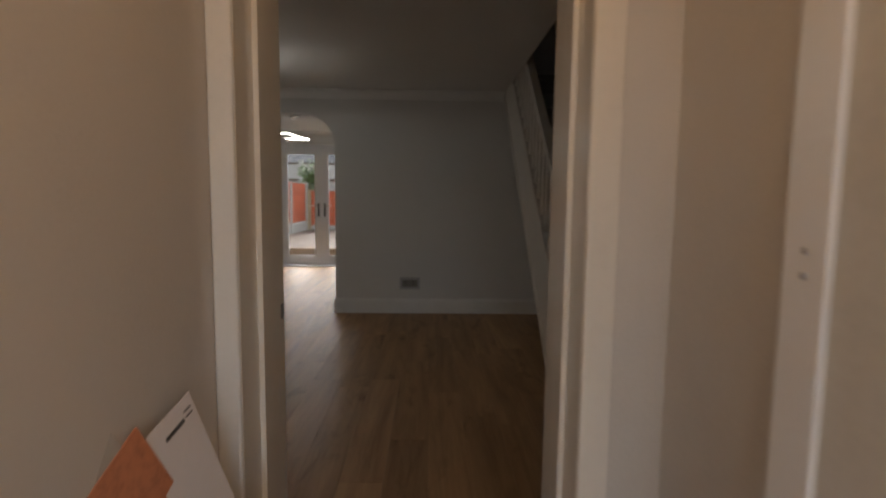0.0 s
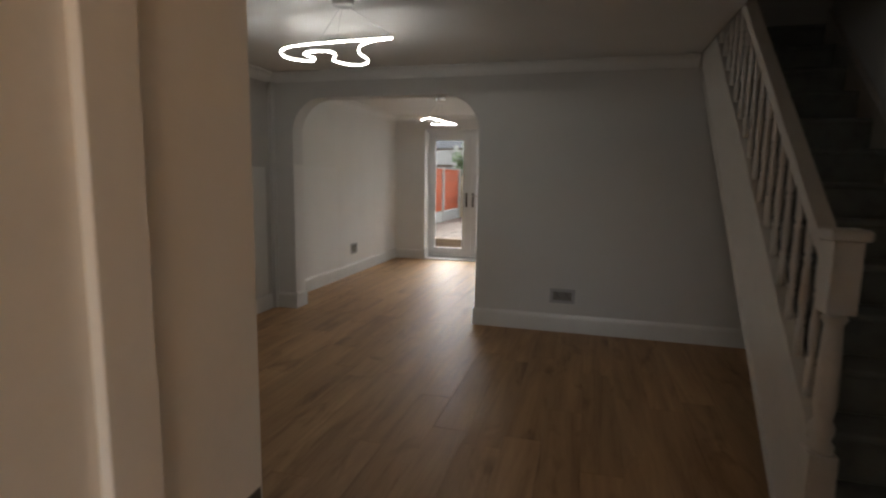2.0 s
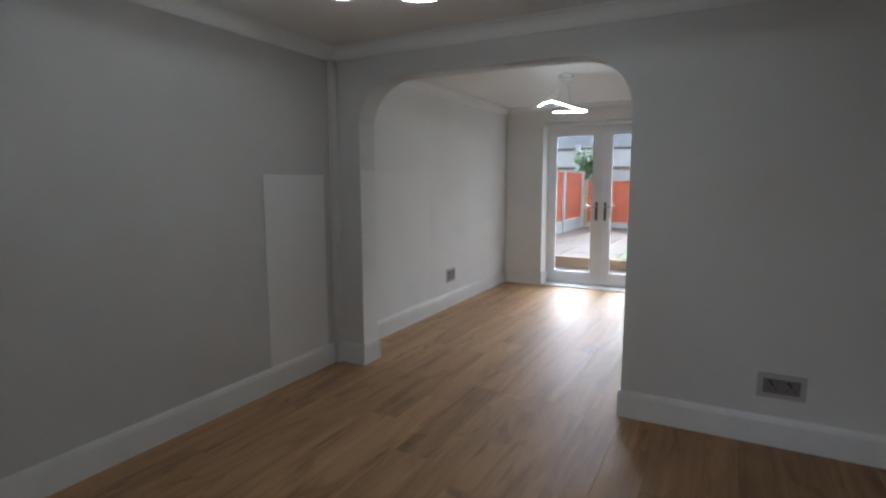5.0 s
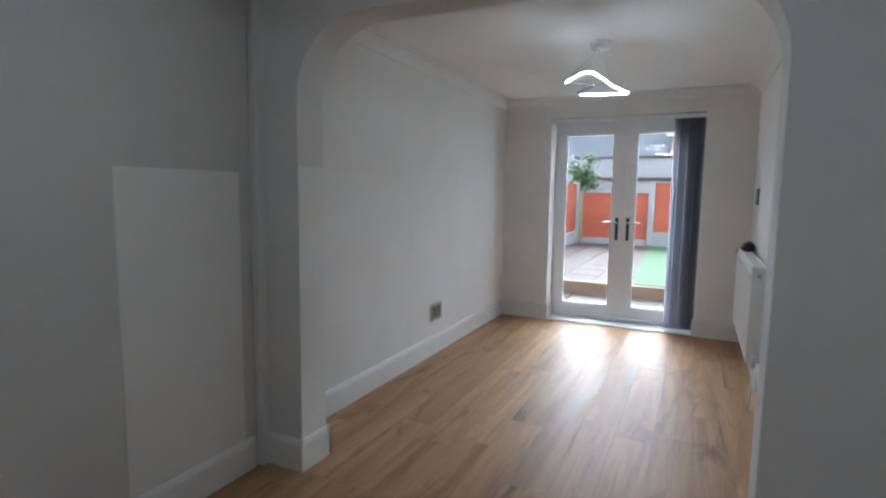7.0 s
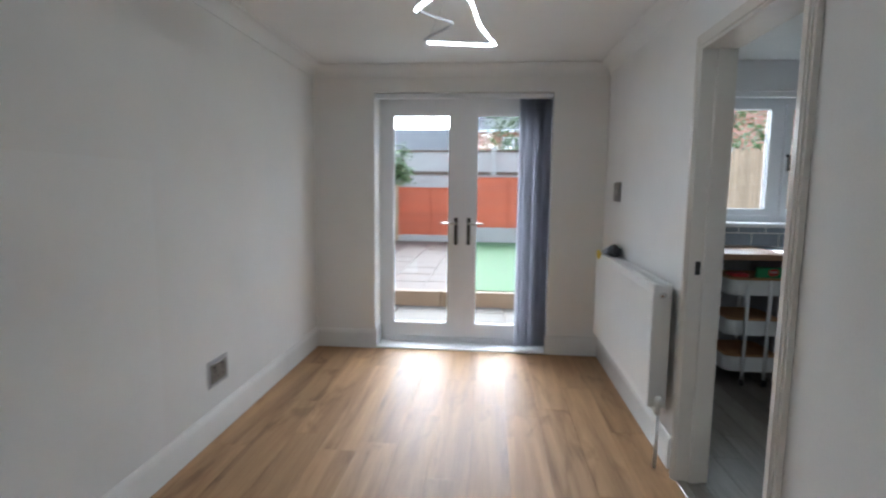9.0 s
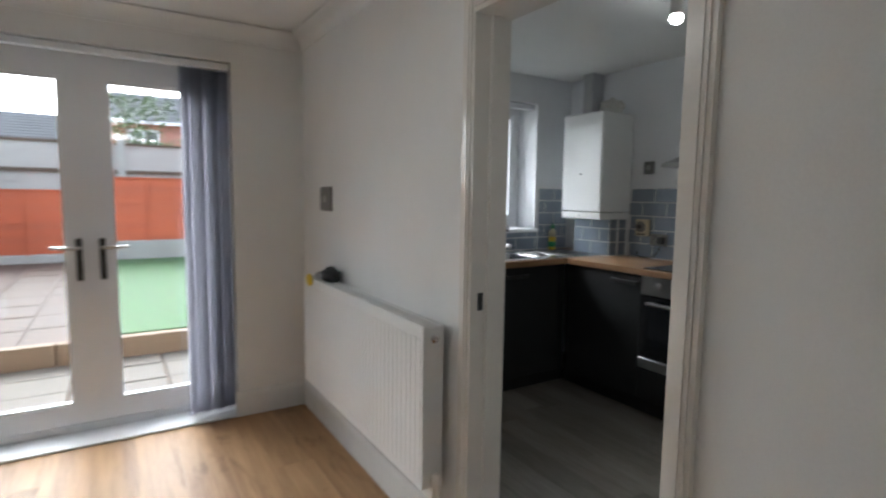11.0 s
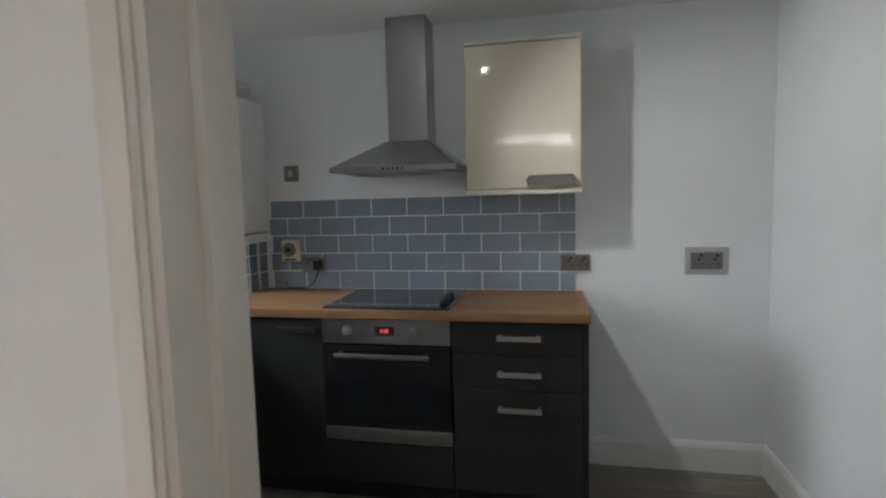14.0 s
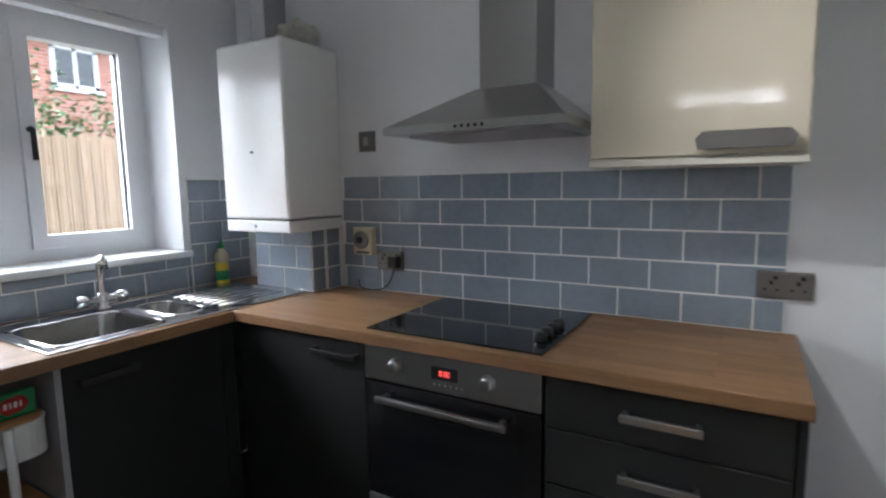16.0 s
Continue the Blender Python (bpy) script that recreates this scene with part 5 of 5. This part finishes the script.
# trolley with oak boards
tr = thing("trolley", (0.55, 8.35, 0), "white three tier kitchen trolley with oak lids", "trolley")
TX0, TX1, TY0, TY1 = 0.34, 0.704, 8.165, 8.56


def tray(z0, z1, inset, r=0.06):
    """Slab with generously rounded upright corners."""
    bm = boxes((TX0 + inset, TX1 - inset, TY0 + inset, TY1 - inset, z0, z1))
    upright = [ed for ed in bm.edges if abs(ed.verts[0].co.z - ed.verts[1].co.z) > 0.5 * (z1 - z0)]
    bmesh.ops.bevel(bm, geom=upright, offset=r, segments=6, affect="EDGES", profile=0.5)
    return bm


for z in (0.10, 0.355, 0.635):
    tier = part("tier", tray(z, z + 0.098, 0.0), ENAMEL, tr, "white metal tray")
    part("tray_lip", tray(z + 0.0982, z + 0.103, -0.003, 0.063), ENAMEL, tier)
    part("lid", tray(z + 0.1032, z + 0.114, 0.006, 0.055), BOARD, tier, "round edged oak board")
for x, y in ((TX0 + 0.11, TY0 - 0.012), (TX1 - 0.11, TY0 - 0.012), (TX0 + 0.11, TY1 + 0.012), (TX1 - 0.11, TY1 + 0.012)):
    part("post", tube([(x, y, 0.05), (x, y, 0.74)], 0.012, 10), ENAMEL, tr)
    part("castor", lathe([(0.018, -0.010), (0.026, -0.008), (0.026, 0.008), (0.018, 0.010)], 14, "x", (x, y, 0.027)), BLACK, tr, "black castor wheel")
pk = single("snack_packet", rounded(0.52, 0.685, 8.20, 8.235, 0.7495, 0.825, 0.01), GREEN, "green food packet with a red label on the trolley", "packet")
pb = single("snack_packet", rounded(0.37, 0.48, 8.22, 8.33, 0.7495, 0.775, 0.008), RED, "small red food packet on the trolley", "packet")
part("label", lathe([(0.024, 0), (0.024, -0.0016), (0.001, -0.0018)], 24, "y", (0.638, 8.1999, 0.790)), RED, pk, "round red label")
part("label", lathe([(0.024, 0), (0.024, -0.0016), (0.001, -0.0018)], 24, "y", (0.618, 8.1995, 0.788)), RED, pk, "round red label")
part("print_bars", boxes((0.604, 0.612, 8.196, 8.1975, 0.783, 0.799), (0.617, 0.623, 8.196, 8.1975, 0.783, 0.799), (0.628, 0.636, 8.196, 8.1975, 0.783, 0.799), (0.641, 0.646, 8.196, 8.1975, 0.783, 0.799)), PAPER, pk)


def planks(floor, regions, w, length, gap, thick, material, seed, top=0.0):
    """Staggered boards along y over the given rectangles."""
    rng = random.Random(seed)
    places = []
    for x0, x1, y0, y1 in regions:
        i0 = math.floor(x0 / w)
        x = i0 * w
        i = i0
        while x < x1 - 0.002:
            a, b = max(x, x0), min(x + w, x1)
            offset = (i * 0.41 * length + (i * i * 0.13) % length) % length
            y = math.floor((y0 - offset) / length) * length + offset
            while y < y1 - 0.002:
                c, d = max(y, y0), min(y + length, y1)
                if b - a > 0.006 and d - c > 0.006:
                    places.append(((round(b - a - gap, 4), round(d - c - gap, 4), thick), (a, c, top - thick)))
                y += length
            x += w
            i += 1
    pieces("plank", lambda k: k, material, floor, places, 0.0008)


kfloor = setting("floor_kitchen", boxes((D_EAST + 0.18, K_EAST, K_SOUTH, K_NORTH, -0.03, -0.008)), JOINT, "grey wood effect vinyl plank floor", "floor")
planks(kfloor, ((D_EAST + 0.16, K_EAST, K_SOUTH, K_NORTH),), 0.15, 0.92, 0.001, 0.008, GREYWOOD, 4)
TW, TH, TG, TD = 0.2015, 0.1003, 0.0058, 0.008
tiles_e = setting("tile_splashback_east", boxes((K_EAST - 0.006, K_EAST, 6.352, 8.06, KZ1, 1.423)), GROUT, "grey metro tile splashback with pale grout", "splashback")
tiles_n = setting("tile_splashback_north", boxes((K_WEST, W1 + 0.03, K_NORTH - 0.006, K_NORTH, KZ1, WZ0 - 0.03), (W1 + 0.031, K_EAST, K_NORTH - 0.006, K_NORTH, KZ1, 1.43)), GROUT, "grey metro tile splashback with pale grout", "splashback")
boxing = setting("pipe_boxing_tiled", boxes((1.695, K_EAST, 8.094, 8.45, KZ1, 1.192), (1.775, K_EAST, 8.08, 8.094, KZ1, 1.192)), GROUT, "tiled pipe boxing below the boiler", "pipe boxing")
pe, pn, pb2 = [], [], []
for r in range(5):
    z = KZ1 + 0.003 + r * TH
    shift = 0.0 if r % 2 == 0 else TW / 2
    y = 7.848 - shift - 8 * TW
    while y < 8.06:
        a, b = max(y, 6.356), min(y + TW, 8.06)
        if b - a > 0.02:
            pe.append(((TD, round(b - a - TG, 4), round(TH - TG, 4)), (K_EAST - 0.006 - TD * 0.25, a, z)))
        y += TW
    x = K_WEST - shift
    while x < K_EAST:
        for lim0, lim1, ztop in ((K_WEST, W1 + 0.03, WZ0 - 0.032), (W1 + 0.034, K_EAST, 1.43)):
            a, b = max(x, lim0), min(x + TW, lim1)
            h = min(TH - TG, ztop - z)
            if b - a > 0.012 and h > 0.012:
                pn.append(((round(b - a - TG, 4), TD, round(h, 4)), (a, K_NORTH - 0.006 - TD * 0.25, z)))
        x += TW
for r in range(3):
    z = KZ1 + 0.003 + r * TH
    h = min(TH - TG, 1.19 - z)
    if h < 0.02:
        continue
    for a, b in (((8.094, 8.272), (8.272, 8.45)) if r % 2 == 0 else ((8.094, 8.19), (8.19, 8.36), (8.36, 8.45))):
        pb2.append(((TD, round(b - a - TG, 4), round(h, 4)), (1.695 - TD * 0.25, a + TG / 2, z)))
    for a, b in ((1.695, 1.775),):
        pb2.append(((round(b - a - TG, 4), TD, round(h, 4)), (a + TG / 2, 8.094 - TD * 0.25, z)))
    for a, b in ((1.775, K_EAST - 0.012),):
        pb2.append(((round(b - a - TG, 4), TD, round(h, 4)), (a + TG / 2, 8.08 - TD * 0.25, z)))
for owner, places in ((tiles_e, pe), (tiles_n, pn), (boxing, pb2)):
    pieces("tile", lambda k: k, TILE, owner, places, 0.0015)

for ob in set(scene.objects) - before:
    if ob.parent is None:
        ob.location += SHIFT
        ob.matrix_world = Matrix.Translation(ob.location)
K_EAST, K_WEST, W0, W1 = K_EAST + SHIFT.x, K_WEST + SHIFT.x, W0 + SHIFT.x, W1 + SHIFT.x
K_NORTH, K_SOUTH = K_NORTH + SHIFT.y, K_SOUTH + SHIFT.y


# ---- garden ----
GZ0, GZ1, STEPY = -0.04, 0.13, 10.85
gnd = setting("ground", boxes((-400, 400, -400, 600, -0.30, -0.09)), EARTH, "damp ground", "ground")
patio = setting("pavement_lower", boxes((-3.7, 1.2, D_NORTH + 0.29, STEPY + 0.05, -0.09, GZ0 - 0.008)), SLAB, "wet pale patio beside the house", "patio")
upper = setting("pavement_upper", boxes((-3.7, 5.6, STEPY + 0.05, 17.2, -0.09, GZ1 - 0.010)), SLAB, "raised wet buff patio", "patio")
slp = thing("sleeper_edge", (-1.2, STEPY, GZ0), "timber sleeper retaining the raised garden", "sleeper edge")
for x0, x1 in ((-3.7, -2.02), (-2.01, -0.2), (-0.19, 2.0)):
    part("sleeper", rounded(x0, x1, STEPY - 0.05, STEPY + 0.05, GZ0 - 0.03, GZ1 + 0.012, 0.008), SLEEPER, slp)
tf = bmesh.new()
for poly in ([(-1.72, STEPY + 0.06), (2.5, STEPY + 0.06), (2.5, 16.6), (-1.98, 16.6), (-1.85, 13.0)],):
    lo = [tf.verts.new((x, y, GZ1 - 0.002)) for x, y in poly]
    hi = [tf.verts.new((x, y, GZ1 + 0.022)) for x, y in poly]
    tf.faces.new(lo[::-1])
    tf.faces.new(hi)
    for i in range(len(poly)):
        tf.faces.new((lo[i], lo[(i + 1) % len(poly)], hi[(i + 1) % len(poly)], hi[i]))
single("artificial_lawn", tf, TURF, "green artificial turf lawn", "lawn")


def fence_run(name, x0, y0, x1, y1, z0, board, height, label, post=CONCRETE):
    """Panel fence between concrete posts along a straight line: gravel board, lapped slats and framing."""
    L = math.hypot(x1 - x0, y1 - y0)
    t = thing(name, (x0, y0, z0), label, "fence", "red garden fences")
    turn = Matrix.Translation((x0, y0, z0)) @ Matrix.Rotation(math.atan2(y1 - y0, x1 - x0), 4, "Z")
    def put(nm, bm, material, lb=""):
        bm.transform(turn)
        return part(nm, bm, material, t, lb)
    put("post", boxes((-0.05, 0.05, -0.05, 0.05, 0, board + height + 0.06)), post, "concrete post")
    put("gravel_board", rounded(0.05, L - 0.05, -0.02, 0.02, 0, board, 0.004), CONCRETE, "concrete gravel board")
    n = max(4, int(height / 0.105))
    for i in range(n):
        z = board + 0.02 + i * (height - 0.04) / n
        h = (height - 0.04) / n + 0.02
        bm = prism([(-0.012, z), (-0.004, z), (0.010, z + h), (0.002, z + h)], "x", 0.055, L - 0.055)
        put("slat", bm, FENCE)
    for x in (0.055, L / 2 - 0.02, L - 0.095):
        put("batten", boxes((x, x + 0.04, -0.032, -0.014, board, board + height)), FENCE)
    put("capping", boxes((0.05, L - 0.05, -0.035, 0.03, board + height, board + height + 0.025)), FENCE)
    return t


fence_run("fence_panel", -3.62, 16.8, -2.02, 16.8, GZ1, 0.13, 1.08, "low red stained fence panel with timber post", TIMBERPOST)
fence_run("fence_panel", -1.98, 16.7, -0.16, 16.7, GZ1, 0.33, 1.12, "red stained fence panel on a concrete gravel board")
fence_run("fence_panel", -0.14, 16.7, 1.68, 16.7, GZ1, 0.33, 1.12, "red stained fence panel on a concrete gravel board")
for y in (16.7, 14.86, 13.02, 11.18):
    fence_run("fence_panel", -3.72, y, -3.72, y - 1.82, GZ1 if y > 12 else GZ0, 0.28, 1.14, "red stained side fence panel on a concrete gravel board")

# tall grey fence beyond, with rails and posts
tall = thing("tall_fence", (0, 19.0, 0), "tall weathered grey boundary fence", "fence")
for i in range(6):
    x = -7.4 + i * 3.0
    part("panel", boxes((x + 0.07, x + 2.93, 19.0, 19.04, 0, 1.76), (x + 0.07, x + 2.93, 19.0, 19.04, 1.78, 2.32)), GREYFENCE, tall)
    part("rail", boxes((x + 0.07, x + 2.93, 18.95, 19.0, 1.72, 1.80)), BARK, tall, "dark rail")
    part("capping", boxes((x + 0.07, x + 2.93, 18.96, 19.06, 2.32, 2.37)), BARK, tall)
    part("post", boxes((x - 0.07, x + 0.07, 18.92, 19.08, 0, 2.46)), CONCRETE, tall, "concrete post")


def house(name, x0, x1, y, depth, eaves, ridge, wall, label, windows, gutter=True):
    """House with pitched roof whose ridge runs along x, facing the garden."""
    t = thing(name, ((x0 + x1) / 2, y, 0), label, "house")
    part("wall", boxes((x0, x1, y, y + depth, 0, eaves)), wall, t)
    roof = prism([(y - 0.35, eaves - 0.08), (y + depth / 2, ridge), (y + depth + 0.35, eaves - 0.08), (y + depth + 0.35, eaves - 0.2), (y + depth / 2, ridge - 0.14), (y - 0.35, eaves - 0.2)], "x", x0 - 0.2, x1 + 0.2)
    part("roof", roof, SLATE, t, "grey slate roof")
    rows = int(math.hypot(depth / 2, ridge - eaves) / 0.3)
    course = bmesh.new()
    for i in range(rows):
        f0 = i / rows
        yy, zz = y - 0.35 + f0 * (depth / 2 + 0.35), eaves - 0.08 + f0 * (ridge - eaves + 0.08)
        box(course, x0 - 0.2, x1 + 0.2, yy, yy + 0.02, zz + 0.005, zz + 0.03)
    part("roof_courses", course, SLATE, t)
    if gutter:
        part("gutter", boxes((x0 - 0.2, x1 + 0.2, y - 0.46, y - 0.36, eaves - 0.22, eaves - 0.10)), PVC, t, "white gutter")
    for wx0, wx1, z0, z1 in windows:
        w = part("window", boxes((wx0, wx0 + 0.09, y - 0.05, y, z0, z1), (wx1 - 0.09, wx1, y - 0.05, y, z0, z1), (wx0, wx1, y - 0.05, y, z0, z0 + 0.09), (wx0, wx1, y - 0.05, y, z1 - 0.09, z1), ((wx0 + wx1) / 2 - 0.04, (wx0 + wx1) / 2 + 0.04, y - 0.05, y, z0, z1)), PVC, t, "white framed window")
        part("pane", boxes((wx0 + 0.09, wx1 - 0.09, y - 0.02, y - 0.005, z0 + 0.09, z1 - 0.09)), HOBGLASS, w)
        part("sill", boxes((wx0 - 0.06, wx1 + 0.06, y - 0.12, y, z0 - 0.08, z0)), PVC, w)
    return t


house("house", -12.0, -2.7, 32.0, 7.0, 3.0, 4.75, RENDERED, "low pale house with a grey slate roof", [(-8.4, -7.2, 1.4, 2.5), (-5.2, -4.0, 1.4, 2.5)])
house("house", -2.3, 8.0, 30.0, 7.0, 4.2, 5.7, BRICK, "red brick house with a grey slate roof", [(-1.0, 0.1, 2.9, 3.8), (2.4, 3.6, 2.9, 3.8)])
house("house", 3.4, 13.0, 19.8, 7.0, 4.75, 6.8, BRICK, "red brick house with white window and dark eaves", [(5.65, 6.6, 3.6, 4.5), (8.6, 9.8, 3.6, 4.5)], False)
single("downpipe", tube([(7.75, 19.74, 4.6), (7.75, 19.72, 3.1), (7.3, 19.72, 2.95), (7.3, 19.72, -0.09)], 0.045, 8), BLACK, "black downpipe on the brick house", "downpipe")

# reed screened fence beyond the kitchen window
rf = thing("reed_fence", (3.2, 13.3, 0), "reed screen garden fence", "fence")
for i in range(120):
    x = 1.2 + i * 0.035
    part("reed", boxes((x, x + 0.03, 13.3 + 0.006 * math.sin(i * 1.7), 13.33 + 0.006 * math.sin(i * 1.7), -0.09, 1.98 + 0.05 * math.sin(i * 12.9898) * math.sin(i * 4.1))), REED, rf)
part("rail", boxes((1.2, 5.4, 13.34, 13.39, 0.4, 0.48), (1.2, 5.4, 13.34, 13.39, 1.5, 1.58)), TIMBERPOST, rf)


def tree(name, at, height, spread, leaves, label, seed, trunk_r=0.06):
    """Shrubby tree: tapered trunk, limbs, and a crown of many small leaves in uneven clumps."""
    rng = random.Random(seed)
    t = thing(name, at, label, "tree")
    x, y, z = at
    top = z + height * 0.75
    bm = tube([(x, y, z), (x + 0.03, y, z + height * 0.3), (x - 0.02, y + 0.02, top)], trunk_r, 8)
    for v in bm.verts:
        f = 1 - 0.75 * (v.co.z - z) / height
        v.co.x, v.co.y = x + (v.co.x - x) * f, y + (v.co.y - y) * f
    part("trunk", bm, BARK, t)
    tips = []
    for i in range(9):
        a, h = rng.uniform(0, 6.28), rng.uniform(0.3, 0.75) * height
        e = Vector((x + math.cos(a) * spread * rng.uniform(0.4, 0.9), y + math.sin(a) * spread * rng.uniform(0.4, 0.9), z + h + rng.uniform(0.1, 0.4) * height))
        part("limb", tube([(x, y, z + h * 0.8), (e + Vector((x, y, z + h))) / 2, e], trunk_r * 0.25, 5), BARK, t)
        tips.append(e)
    tips.append(Vector((x, y, z + height * 0.9)))
    lf = bmesh.new()
    for i in range(leaves):
        c = rng.choice(tips)
        p = c + Vector((rng.gauss(0, 0.3), rng.gauss(0, 0.3), rng.gauss(0, 0.28))) * spread
        d = Vector((rng.uniform(-1, 1), rng.uniform(-1, 1), rng.uniform(-0.8, 0.4))).normalized()
        s = d.cross(Vector((0, 0, 1)) + d * 0.01).normalized()
        l, w = rng.uniform(0.07, 0.13), rng.uniform(0.025, 0.045)
        q = [p, p + d * l * 0.5 + s * w, p + d * l, p + d * l * 0.5 - s * w]
        lf.faces.new([lf.verts.new(v) for v in q])
    part("crown", lf, LEAF, t, "loose green leaves")
    return t


tree("tree", (-3.9, 17.8, -0.09), 2.2, 0.36, 1500, "slim green shrub in front of the grey fence", 3)
tree("tree", (-0.9, 22.0, -0.09), 3.9, 0.9, 2500, "green tree behind the grey fence", 5)
tree("tree", (2.6, 14.9, -0.09), 2.7, 0.75, 2600, "green shrub behind the reed fence", 8)
tree("tree", (4.0, 15.5, -0.09), 2.6, 0.8, 2200, "green shrub behind the reed fence", 11)
setting("wall_outer", boxes((-400, -399, -100, 300, -0.2, 3), (399, 400, -100, 300, -0.2, 3)), GREYFENCE, "distant boundary", "backdrop")


# ---- pieces: floor boards, tiles and slabs ----
floor = setting("floor", boxes((WEST - 0.1, EAST + 0.1, HY0 - 0.1, NORTH, -0.03, -0.008), (D_WEST - 0.1, D_EAST + 0.02, NORTH, D_NORTH + 0.28, -0.03, -0.008)), JOINT, "oak effect laminate floor of long boards", "floor")
planks(floor, ((WEST, EAST, SOUTH, NORTH), (HW, HE, HY0 - 0.1, SOUTH)), 0.192, 1.28, 0.0007, 0.008, OAK, 1)
planks(floor, ((D_WEST, D_EAST, NORTH, D_NORTH - 0.012),), 0.192, 1.28, 0.0007, 0.008, OAK, 2)
setting("threshold_kitchen", rounded(D_EAST - 0.01, D_EAST + 0.03, KD0, KD1, 0.0, 0.006, 0.002, 1), SATIN, "metal threshold strip", "threshold")

lower_slabs, upper_slabs = [], []
for i in range(7):
    for j in range(4):
        lower_slabs.append(((0.585, 0.385 if j < 3 else 0.30, 0.03), (-3.68 + i * 0.6, D_NORTH + 0.30 + j * 0.395, GZ0 - 0.02 + 0.003 * math.sin(i * 3.1 + j * 1.7))))
pieces("slab", lambda k: k, SLAB_PALE, patio, lower_slabs, 0.006)
for i in range(4):
    for j in range(9):
        upper_slabs.append(((0.46, 0.59, 0.03), (-3.68 + i * 0.475, STEPY + 0.06 + j * 0.605, GZ1 - 0.03 + 0.003 * math.sin(i * 2.3 + j * 1.1))))
pieces("slab", lambda k: k, SLAB, upper, upper_slabs, 0.006)
